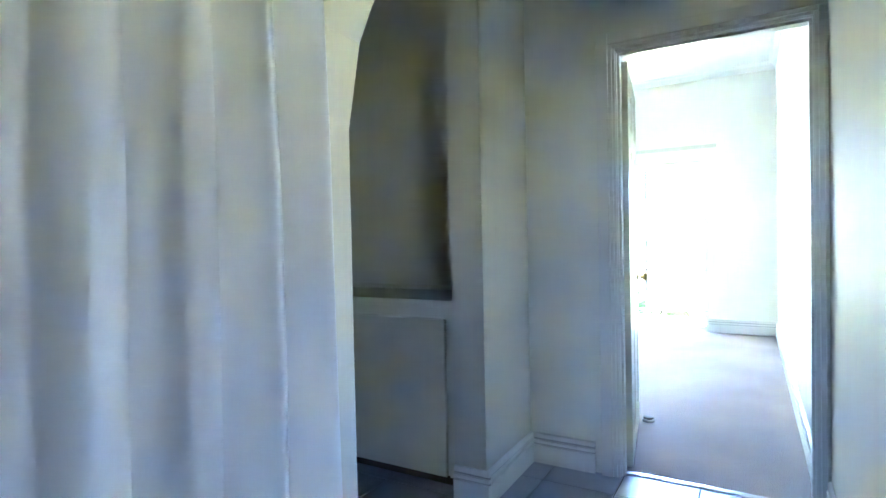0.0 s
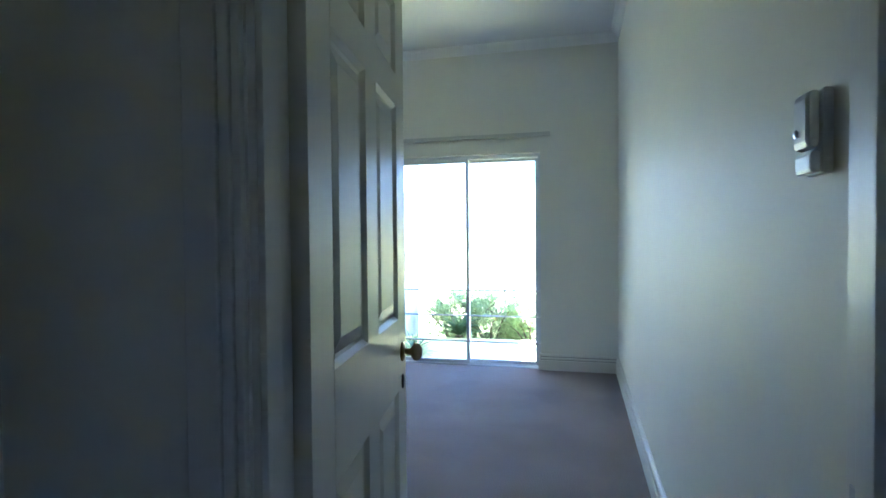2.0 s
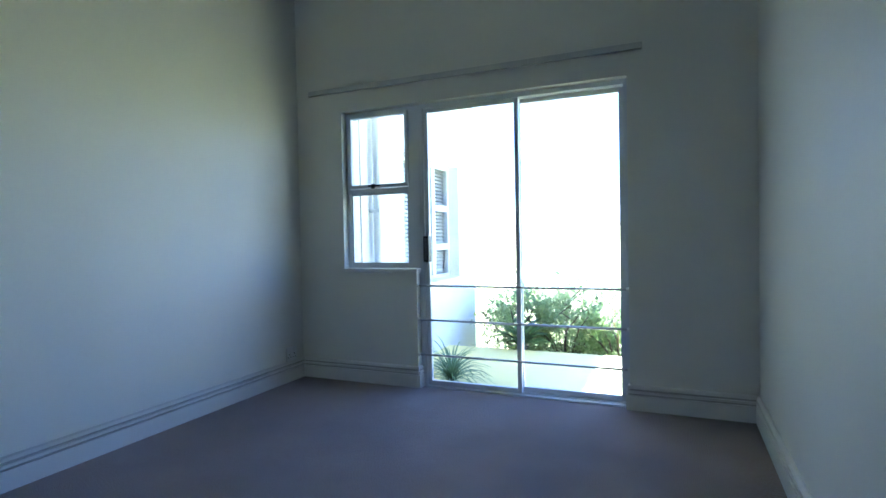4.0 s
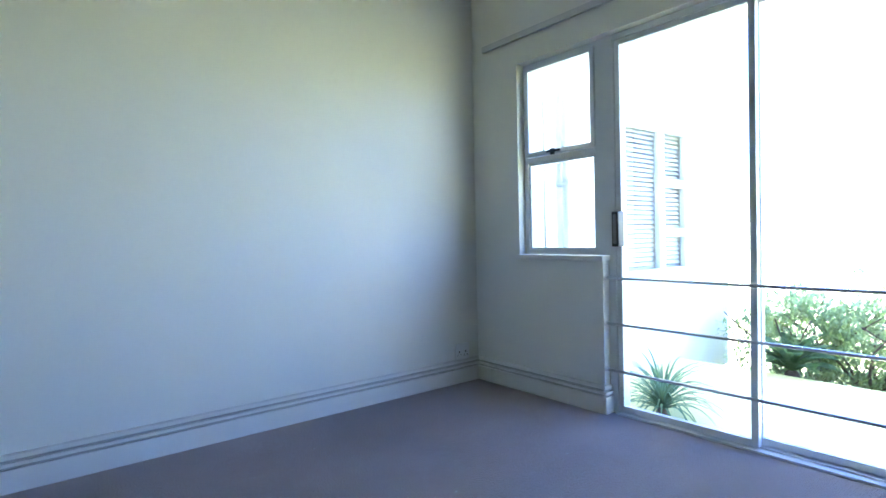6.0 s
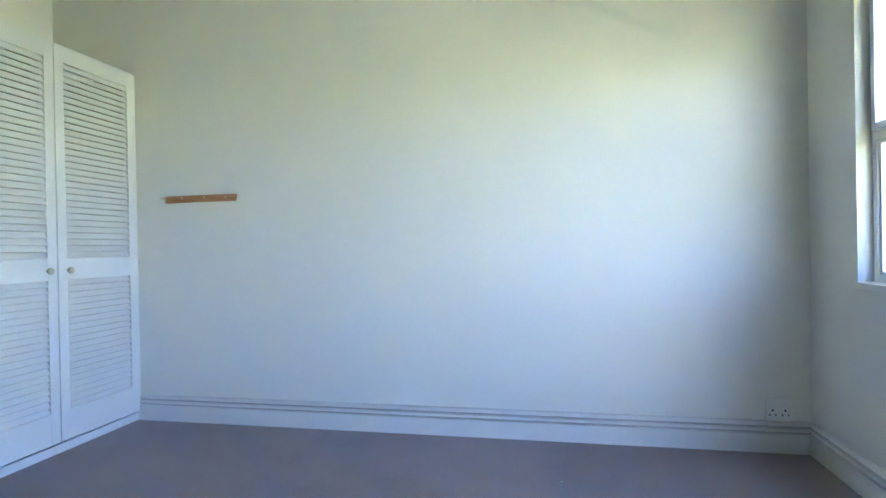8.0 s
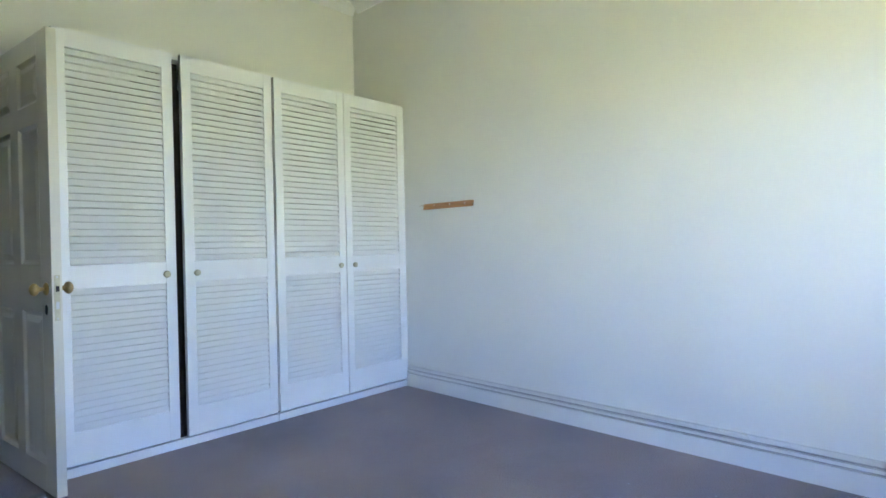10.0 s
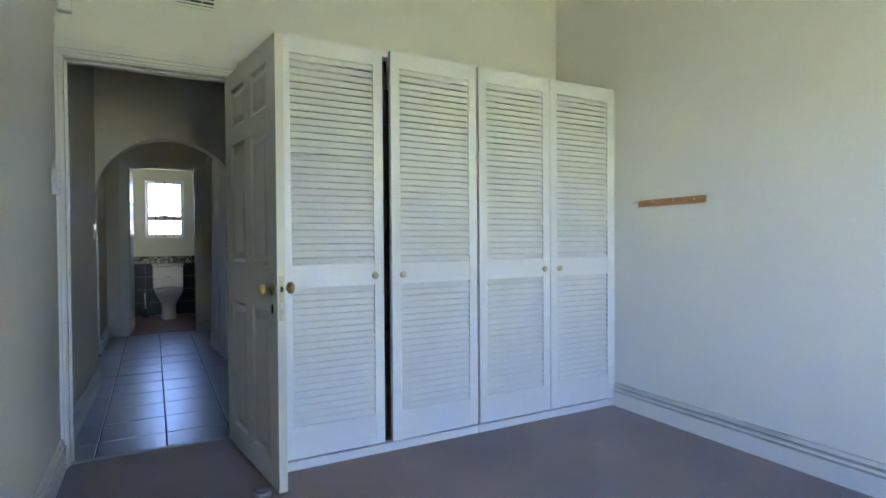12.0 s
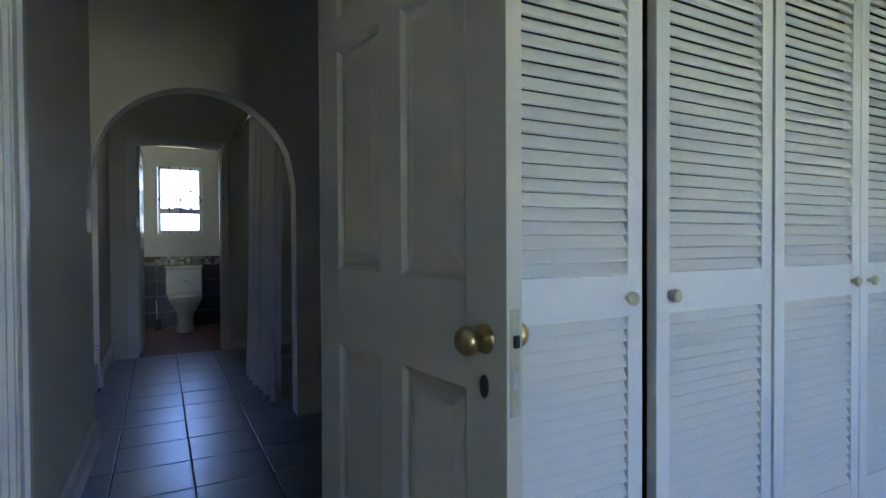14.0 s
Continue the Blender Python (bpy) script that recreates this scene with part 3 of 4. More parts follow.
part("pull_handle", boxes((-2.070, -2.028, FY - 0.078, FY - 0.024, 0.90, 1.085), bevel=0.006), BLACK, slide, "black plastic pull handle")
part("handle_cover", boxes((-2.060, -2.040, FY - 0.081, FY - 0.077, 0.915, 1.07), bevel=0.002), RUBBER, slide, "grey metal face of the handle")
part("top_stop", boxes((-2.095, -2.077, FY - 0.042, FY - 0.03, LIN - 0.075, LIN - 0.03), bevel=0.003), ALU, slide)

for z in (0.237, 0.486, 0.731):
    bar = tagged(empty("safety_bar", pose(0, 4.316, z)), "thin steel safety bar across the sliding door", "safety bar", group="safety bars across the sliding door")
    part("rail", rod(bmesh.new(), (SX0, 0, 0), (SX1, 0, 0), 0.0075, 14), STEEL, bar, "", True)
    for x, s in ((SX0, 1), (SX1, -1)):
        part("flange", lathe(bmesh.new(), [(0.016, 0), (0.016, 0.004), (0.010, 0.008), (0.0095, 0.014), (0, 0.014)], Matrix.Translation((x, 0, 0)) @ Euler((0, radians(90 * s), 0)).to_matrix().to_4x4(), 18), PLASTIC, bar, "white end flange", True)

trk = tagged(empty("curtain_track", pose(0, L, 2.19)), "slim empty curtain track painted like the wall", "curtain track")
part("rail", boxes((-3.01, -0.60, -0.034, -0.014, -0.020, 0.018), bevel=0.003), material("track_paint", (0.55, 0.55, 0.51), rough=0.5, spread=0.05, scale=6, bump=0.05), trk)
for x in (-2.9, -2.2, -1.5, -0.75):
    part("bracket", boxes((x - 0.012, x + 0.012, -0.016, 0.0, -0.012, 0.016)), PLASTIC, trk)


# ---- bedroom small things ----
strip = tagged(empty("wooden_batten", pose(-W, 1.04, 1.342, -0.8, 0, 0)), "short raw pine batten nailed to the wall", "batten")
bm = bmesh.new()
box(bm, 0.0, 0.018, -0.228, 0.232, -0.022, 0.020, bevel=0.003)
for v in bm.verts:
    v.co.z += 0.004 * noise.noise(v.co * 9) - (0.006 if v.co.y < -0.2 else 0)
    v.co.y += 0.012 * noise.noise(v.co * 31) if abs(v.co.y) > 0.2 else 0
part("board", bm, WOOD, strip)
for y in (-0.12, 0.03, 0.17):
    part("nail_hole", lathe(bmesh.new(), [(0.006, 0), (0.005, 0.002), (0, 0.002)], Matrix.Translation((0.018, y, 0.002)) @ Euler((0, radians(90), 0)).to_matrix().to_4x4(), 10), PLASTER, strip, "pale plugged screw hole")
bm = bmesh.new()
for i in range(9):
    a = -0.238 - 0.005 * i
    box(bm, 0.0, 0.004 + 0.002 * random.random(), a - 0.008, a + 0.004, -0.012 + 0.012 * random.random() + 0.001 * i, 0.004 + 0.012 * random.random() - 0.001 * i)
part("broken_plaster", bm, PLASTER, strip, "crumbled plaster at the end")

sock = tagged(empty("wall_socket", pose(-W, 4.15, 0.203)), "white double wall socket just above the skirting", "socket")
part("plate", boxes((0, 0.009, -0.058, 0.058, -0.052, 0.056), bevel=0.003), PLASTIC, sock)
for y in (-0.028, 0.028):
    part("switch", boxes((0.009, 0.013, y - 0.008, y + 0.008, 0.022, 0.04), bevel=0.002), PLASTIC, sock)
    # Small dark blocks on the plate imitate the shade inside the pin holes.
    part("pin_hole_shade", boxes((0.009, 0.0098, y - 0.004, y + 0.004, -0.004, 0.005), (0.009, 0.0098, y - 0.016, y - 0.010, -0.026, -0.018), (0.009, 0.0098, y + 0.010, y + 0.016, -0.026, -0.018)), DARK, sock, "dark blocks that paint the shade of the pin holes")

ph = tagged(empty("intercom_handset", pose(0.0, 0.15, 1.402)), "white wall intercom switch unit by the door", "intercom")
part("base", boxes((-0.016, 0, -0.034, 0.034, -0.064, 0.062), bevel=0.006), PLASTIC, ph)
part("cover", boxes((-0.034, -0.016, -0.032, 0.032, -0.026, 0.060), bevel=0.012), PLASTIC, ph)
part("button_bar", boxes((-0.030, -0.016, -0.031, 0.031, -0.062, -0.030), bevel=0.006), PLASTIC, ph)
part("lamp_button", lathe(bmesh.new(), [(0.006, 0), (0.006, 0.003), (0, 0.004)], Matrix.Translation((-0.036, 0.005, 0.0)) @ Euler((0, radians(-90), 0)).to_matrix().to_4x4(), 12), STEEL, ph)

pir = tagged(empty("alarm_sensor", pose(-0.045, 0.0, 2.305, 0, 0, 0)), "white corner alarm sensor above the doorway", "alarm sensor")
part("housing", boxes((-0.032, 0.030, 0.0, 0.042, -0.062, 0.062), bevel=0.009), PLASTIC, pir)
part("lens", boxes((-0.022, 0.020, 0.042, 0.046, -0.042, 0.004), bevel=0.002), CEIL, pir, "milky curved lens")
part("indicator", boxes((-0.006, 0.004, 0.042, 0.044, 0.022, 0.030)), STEEL, pir)


def vent(x):
    v = tagged(empty("air_vent", pose(x, 0, 2.485)), "painted plaster air brick with three columns of slots", "air vent", group="air vents above the doorway")
    rows = [(-0.105, 0.105, 0, 0.006, 0.085, 0.1), (-0.105, 0.105, 0, 0.006, -0.1, -0.085)]
    for a, b in ((-0.105, -0.092), (-0.034, -0.028), (0.028, 0.034), (0.092, 0.105)):
        rows.append((a, b, 0, 0.006, -0.085, 0.085))
    part("grille", boxes(*rows), PAINT, v)
    for i in range(7):
        z = -0.085 + 0.17 * (i + 0.5) / 7
        for a, b in ((-0.092, -0.034), (-0.028, 0.028), (0.034, 0.092)):
            part("slat", boxes((a, b, 0.001, 0.006, z - 0.0045 - 0.002, z + 0.0035)), PAINT, v)
    # No hole in the wall: a near-black sheet imitates the slots' shade.
    part("backing", boxes((-0.092, 0.092, 0.0, 0.0008, -0.085, 0.085)), DARK, v, "dark sheet that paints the shade behind the slots")


vent(-0.633)
vent(-0.185)


# ---- hall things ----
def hall_cabinet():
    y, x0, x1, top = -0.61, -2.845, -1.425, 0.885
    c = tagged(empty("hall_cupboard"), "cream painted built-in cupboard with plain doors in the hall recess", "cupboard")
    part("body", boxes((x0, x1, y + 0.02, -0.163, 0.06, top - 0.04), (x0, x1, y + 0.06, -0.163, 0.0, 0.06)), CREAM, c)
    part("top", boxes((x0, x1, y - 0.014, -0.163, top - 0.022, top), (x0, x1, y - 0.003, -0.163, top - 0.04, top - 0.022), bevel=0.003), CREAM, c, "cream worktop with a moulded edge")
    part("upstand", boxes((x0, x1, -0.178, -0.163, top, top + 0.022), bevel=0.003), CREAM, c)
    part("kickboard", boxes((x0, x1, y + 0.050, y + 0.058, 0.0, 0.058)), SHADE_KICK, c, "dark recessed kickboard")
    part("face_frame", boxes((x1 - 0.05, x1, y + 0.004, y + 0.02, 0.06, top - 0.041), (x0, x1 - 0.05, y + 0.004, y + 0.02, top - 0.085, top - 0.041)), CREAM, c)
    for a, b, s in DOORS:
        d = part("door", boxes((a, b, y - 0.006, y + 0.014, 0.062, top - 0.09), bevel=0.003), CREAM, c)
        kx = b - 0.018 if s > 0 else a + 0.018
        part("knob", lathe(bmesh.new(), [(0.006, 0), (0.005, 0.012), (0.012, 0.018), (0.013, 0.024), (0.008, 0.028), (0, 0.029)], Matrix.Translation((kx, y - 0.006, 0.553)) @ Euler((radians(90), 0, 0)).to_matrix().to_4x4(), 14), BLACK, d, "small dark knob", True)


DOORS = ((-2.038, -1.488, -1), (-2.560, -2.058, -1), (-2.84, -2.580, 1))
hall_cabinet()

cur = tagged(empty("curtain"), "full-length white cotton curtain hanging in soft folds", "curtain")
N, M = 150, 16
bm = bmesh.new()
grid = []
for j in range(M + 1):
    s = j / M
    z = 0.06 + (2.14 - 0.06) * s
    row = []
    for i in range(N + 1):
        u = i / N
        fold = 0.042 * math.sin(u * 2 * math.pi * 5.6 + 0.8 * math.sin(3 * s)) + 0.014 * math.sin(u * 31 + 2.0 + 1.2 * s)
        flare = 1 + 0.25 * (1 - s)
        y = -1.93 - 0.85 * u * (0.90 + 0.10 * (1 - s)) + 0.008 * math.sin(u * 60)
        row.append(bm.verts.new((-1.03 + 0.05 * u + 0.035 * (1 - s) + fold * flare * (0.7 + 0.3 * noise.noise(Vector((u * 4, s * 2, 0)))), y, z)))
    grid.append(row)
for a, b in zip(grid, grid[1:]):
    for i in range(N):
        bm.faces.new((a[i], a[i + 1], b[i + 1], b[i]))
bmesh.ops.solidify(bm, geom=bm.faces[:], thickness=0.002)
part("cloth", bm, CURTAIN, cur, "", True)
part("curtain_rod", rod(bmesh.new(), (-1.02, AY - 0.142, 2.15), (-1.02, BY + 0.002, 2.15), 0.012, 12), STEEL, cur, "thin metal rod", True)

sw = tagged(empty("light_switch", pose(AX + 0.004, -1.60, 1.197, 0, 0, -1.5)), "slim white light switch near the arch", "light switch")
part("plate", boxes((-0.010, 0, -0.037, 0.037, -0.058, 0.058), bevel=0.003), PLASTIC, sw)
part("rocker", boxes((-0.014, -0.010, -0.010, 0.010, -0.020, 0.020), bevel=0.002), PLASTIC, sw)

# ---- bathroom things ----
bath_frame = door_frame("door_frame_bathroom", -0.885, -0.142, BY - 0.12, BY, 2.022, casing_out=False, shut="out")
panel_door("door_bathroom", pose(-0.154, BY - 0.118, 0.0, 0, 0, -91), "cream six-panel bathroom door standing open inwards", knob=True, width=0.735)

bw = tagged(empty("window_2"), "white bathroom window with diamond burglar bars", "window", kind="structure")
part("window_frame", boxes(*frame_bars(BWX0 + 0.002, BWX1 - 0.002, 1.202, 2.048, 0.035, BB - 0.10, BB - 0.05), (BWX0 + 0.037, BWX1 - 0.037, BB - 0.1, BB - 0.05, 1.450, 1.515), bevel=0.002), ALU, bw)
pane(bw, BWX0 + 0.035, BWX1 - 0.035, 1.235, 1.452, BB - 0.075)
pane(bw, BWX0 + 0.035, BWX1 - 0.035, 1.513, 2.015, BB - 0.075)
part("sill", boxes((BWX0 - 0.02, BWX1 + 0.02, BB - 0.05, BB + 0.02, 1.175, 1.20), bevel=0.003), TRIM, bw)
BMID = (BWX0 + BWX1) / 2
for dx in (-0.125, 0.0, 0.125):
    part("bar", rod(bmesh.new(), (BMID + dx, BB - 0.025, 1.201), (BMID + dx, BB - 0.025, 2.049), 0.006, 8), BLACK, bw)
for cx in (BMID - 0.125, BMID + 0.125):
    for a, b in (((-0.125, 0), (0, 0.12)), ((0, 0.12), (0.125, 0)), ((0.125, 0), (0, -0.12)), ((0, -0.12), (-0.125, 0))):
        part("bar", rod(bmesh.new(), (cx + a[0], BB - 0.017, 1.63 + a[1]), (cx + b[0], BB - 0.017, 1.63 + b[1]), 0.0075, 8), BLACK, bw)
part("stay", boxes((BMID - 0.05, BMID + 0.08, BB - 0.05, BB - 0.036, 1.515, 1.530)), BLACK, bw, "dark window stay")

wt = structure("wall_tiling_bathroom", boxes((-1.9, 0.5, BB, BB + 0.006, 0, 0.905)), BATHGROUT, "grouted bed of the dark bathroom tiles", "wall tiling")
bm = bmesh.new()
for i in range(64):
    for k in range(3):
        x = -1.88 + 0.0365 * i
        box(bm, x, x + 0.033, BB + 0.004, BB + 0.011, 0.80 + 0.0345 * k, 0.80 + 0.0345 * k + 0.031)


def island_material():
    m = bpy.data.materials.new("mosaic_glass_mix")
    m.use_nodes = True
    nt = m.node_tree
    geo = nt.nodes.new("ShaderNodeNewGeometry")
    ramp = nt.nodes.new("ShaderNodeValToRGB")
    ramp.color_ramp.interpolation = "CONSTANT"
    e = ramp.color_ramp.elements
    e[0].color, e[1].color = (0.03, 0.03, 0.035, 1), (0.45, 0.45, 0.43, 1)
    e[1].position = 0.7
    for p, c in ((0.35, (0.12, 0.13, 0.15, 1)), (0.55, (0.25, 0.22, 0.18, 1))):
        n = e.new(p)
        n.color = c
    nt.links.new(geo.outputs["Random Per Island"], ramp.inputs["Fac"])
    b = nt.nodes["Principled BSDF"]
    nt.links.new(ramp.outputs["Color"], b.inputs["Base Color"])
    b.inputs["Roughness"].default_value = 0.12
    return m


tagged(part("mosaic_border", bm, island_material(), wt, "mixed dark and pale mosaic border"), kind="stuff")

wc = tagged(empty("toilet", pose(-0.605, BB + 0.02, 0)), "white ceramic toilet with a close-coupled cistern", "toilet")
part("cistern", boxes((-0.205, 0.205, 0, 0.17, 0.42, 0.76), bevel=0.025), CERAMIC, wc, "", True)
part("cistern_lid", boxes((-0.215, 0.215, -0.004, 0.18, 0.76, 0.795), bevel=0.012), CERAMIC, wc, "", True)
lever = bmesh.new()
rod(lever, (0.0, 0.165, 0.60), (0.0, 0.195, 0.60), 0.012, 12)
rod(lever, (0.006, 0.192, 0.606), (-0.055, 0.198, 0.585), 0.009, 12)
rod(lever, (-0.050, 0.198, 0.590), (-0.060, 0.198, 0.545), 0.009, 12)
part("flush_lever", lever, CERAMIC, wc, "white curved flush lever on the front", True)


def oval_loft(rows, steps=28):
    bm = bmesh.new()
    rings = []
    for cy, rx, ry, z in rows:
        rings.append([bm.verts.new((rx * math.cos(2 * math.pi * i / steps), cy + ry * math.sin(2 * math.pi * i / steps) * (1.0 if math.sin(2 * math.pi * i / steps) > 0 else 0.75), z)) for i in range(steps)])
    for a, b in zip(rings, rings[1:]):
        for i in range(steps):
            bm.faces.new((a[i], a[(i + 1) % steps], b[(i + 1) % steps], b[i]))
    bm.faces.new(rings[0][::-1])
    bm.faces.new(rings[-1])
    return bm


part("bowl", oval_loft([(0.32, 0.115, 0.24, 0.0), (0.32, 0.11, 0.235, 0.02), (0.32, 0.095, 0.20, 0.12), (0.34, 0.105, 0.21, 0.22), (0.38, 0.155, 0.25, 0.31), (0.39, 0.18, 0.275, 0.37), (0.39, 0.182, 0.28, 0.395)]), CERAMIC, wc, "", True)
part("seat", oval_loft([(0.39, 0.182, 0.285, 0.396), (0.39, 0.19, 0.292, 0.402), (0.39, 0.19, 0.292, 0.412), (0.39, 0.18, 0.28, 0.417)]), PLASTIC, wc, "white plastic seat", True)
part("lid", oval_loft([(0.39, 0.18, 0.28, 0.418), (0.39, 0.188, 0.288, 0.424), (0.39, 0.186, 0.286, 0.436), (0.39, 0.16, 0.25, 0.443)]), PLASTIC, wc, "white plastic lid, closed", True)
part("foot", boxes((-0.09, 0.09, 0.0, 0.16, 0.0, 0.42), bevel=0.03), CERAMIC, wc, "", True)

br = tagged(empty("toilet_brush", pose(-0.30, BB + 0.10, -0.004)), "dark toilet brush in a holder beside the toilet", "toilet brush")
part("holder", lathe(bmesh.new(), [(0.045, 0), (0.048, 0.01), (0.042, 0.12), (0.044, 0.13), (0.03, 0.132), (0, 0.132)], steps=18), BLACK, br, "", True)
part("handle", rod(bmesh.new(), (0, 0, 0.13), (0.01, 0, 0.36), 0.008, 10), PLASTIC, br, "pale brush handle", True)


# ---- outside ----
def ground_height(x, y):
    if y < 6.35:
        return -0.16
    d = y - 6.35
    near = -0.16 - 0.35 * min(1, d / 0.8)
    far = -0.03 * max(0, d - 3) ** 1.25 if d < 60 else -0.03 * 57 ** 1.25
    hill = 38 * max(0, min(1, (d - 500) / 900)) * (0.75 + 0.5 * noise.noise(Vector((x / 420, d / 700, 3.1))))
    return near + far + hill


def axis(a, b, n, power):
    return [a + (b - a) * (i / n) ** power for i in range(n + 1)]


bm = bmesh.new()
ys = [-2500, -300, -40, -10] + [4.45 + 0.25 * i for i in range(24)] + axis(10.7, 3000, 50, 3.2)
xs = sorted([-x for x in axis(0.7, 2500, 26, 3.2)] + [0.0] + axis(0.7, 2500, 26, 3.2))
rows = [[bm.verts.new((x, y, ground_height(x, y) if y > 4.4 else -0.30)) for x in xs] for y in ys]
for a, b in zip(rows, rows[1:]):
    for i in range(len(xs) - 1):
        bm.faces.new((a[i], a[i + 1], b[i + 1], b[i]))
structure("ground", bm, SOIL, "dry grassy ground falling away to distant low hills", "ground", smooth=True)

structure("pavement_terrace", boxes((-2.72, 6.5, L + WT + 0.001, 6.27, -0.30, -0.110), bevel=0.01), PAVING, "sunlit terrace outside the sliding door, yellowed to tint its bounced light", "terrace")

# the house's own wing beside the terrace
WX = -2.725
wing = tagged(empty("house_wing"), "white plastered house wing with a shuttered window", "house")
part("wall", boxes((WX - 0.22, WX, L + WT + 0.002, 5.27, -0.3, 3.05), (WX - 0.22, WX, 6.63, 7.15, -0.3, 3.05), (WX - 0.22, WX, 5.27, 6.63, -0.3, 0.62), (WX - 0.22, WX, 5.27, 6.63, 1.87, 3.05)), EXTWALL, wing)
part("end_wall", boxes((-8.5, WX - 0.22, 7.0, 7.15, -0.3, 3.05)), EXTWALL, wing)
part("inner_wall", boxes((WX - 0.9, WX - 0.8, 4.9, 6.95, -0.3, 3.0), (WX - 0.8, WX - 0.221, 4.9, 5.0, -0.3, 3.0), (WX - 0.8, WX - 0.221, 6.85, 6.95, -0.3, 3.0)), EXTWALL, wing, "dim room behind the window")
roof = part("roof", boxes((-8.9, WX + 0.62, L + WT + 0.002, 7.5, 3.06, 3.22), bevel=0.01), ROOF, wing, "grey eave of the roof")
part("soffit", boxes((WX + 0.001, WX + 0.60, L + WT + 0.004, 7.4, 3.03, 3.058)), EXTWALL, wing, "white boarded soffit")
part("gutter", sweep(bmesh.new(), [(0, 0), (0.09, 0), (0.11, 0.09), (0.10, 0.09), (0.085, 0.012), (0, 0.012)], (WX + 0.62, L + WT + 0.01, 3.08), (WX + 0.62, 7.5, 3.08), (1, 0, 0)), ALU, wing, "white gutter")
pipe = part("downpipe", rod(bmesh.new(), (WX + 0.055, 4.70, -0.13), (WX + 0.055, 4.70, 3.03), 0.035, 16), ALU, wing, "white rain pipe", True)
for z in (0.4, 1.30, 2.2):
    part("clip", boxes((WX, WX + 0.10, 4.655, 4.745, z - 0.012, z + 0.012), bevel=0.003), ALU, pipe)
Y0, Y1, Z0, Z1 = 5.27, 6.63, 0.62, 1.87
FX0, FX1 = WX - 0.17, WX - 0.12
wwin = part("window", boxes((FX0, FX1, Y0, Y0 + 0.04, Z0, Z1), (FX0, FX1, Y1 - 0.04, Y1, Z0, Z1), (FX0, FX1, Y0 + 0.04, Y1 - 0.04, Z0, Z0 + 0.04), (FX0, FX1, Y0 + 0.04, Y1 - 0.04, Z1 - 0.04, Z1),
            (FX0, FX1, 6.16, 6.24, Z0 + 0.04, Z1 - 0.04), (FX0, FX1, 6.24, Y1 - 0.04, 0.93, 1.00), (FX0, FX1, 6.24, Y1 - 0.04, 1.36, 1.43), bevel=0.002), ALU, wing, "white framed window with slatted blinds")
part("sill", boxes((WX - 0.119, WX + 0.04, Y0 - 0.04, Y1 + 0.04, Z0 - 0.045, Z0 - 0.002), bevel=0.004), EXTWALL, wwin)
gl = part("pane", boxes((WX - 0.15, WX - 0.144, Y0 + 0.03, Y1 - 0.03, Z0 + 0.03, Z1 - 0.03)), GLASS, wwin)
gl.visible_shadow = False
blind = bpy.data.meshes.new("blind_slat")
bm = boxes((-0.02, 0.02, 0, 1.34, -0.0015, 0.0015))
bmesh.ops.rotate(bm, verts=bm.verts, cent=(0, 0, 0), matrix=Matrix.Rotation(radians(46), 3, "Y"))
bm.to_mesh(blind)
bm.free()
blind.materials.append(PLASTIC)
for i in range(30):
    s = new("blind_slat", blind)
    s.parent = wwin
    s.location = (WX - 0.20, 5.28, 0.66 + 0.040 * i)

# roof over the bedroom, and its eave
house = tagged(empty("house_roof"), "flat eave and roof slab above the bedroom", "roof")
part("slab", boxes((-W - 0.5, 3.8, -6.9, L + WT + 0.12, H + 0.16, H + 0.30)), ROOF, house)


# ---- plants ----
def leaf_quad(bm, p, way, up, long, wide):
    side = way.cross(up)
    if side.length < 1e-4:
        side = way.orthogonal()
    side.normalize()
    n = side.cross(way).normalized()
    v = [bm.verts.new(p), bm.verts.new(p + way * long * 0.5 + side * wide * 0.5 + n * wide * 0.12), bm.verts.new(p + way * long), bm.verts.new(p + way * long * 0.5 - side * wide * 0.5 + n * wide * 0.12)]
    bm.faces.new((v[0], v[1], v[2]))
    bm.faces.new((v[0], v[2], v[3]))


def rand_dir(rng):
    while True:
        v = Vector((rng.uniform(-1, 1), rng.uniform(-1, 1), rng.uniform(-1, 1)))
        if 0.05 < v.length < 1:
            return v.normalized()


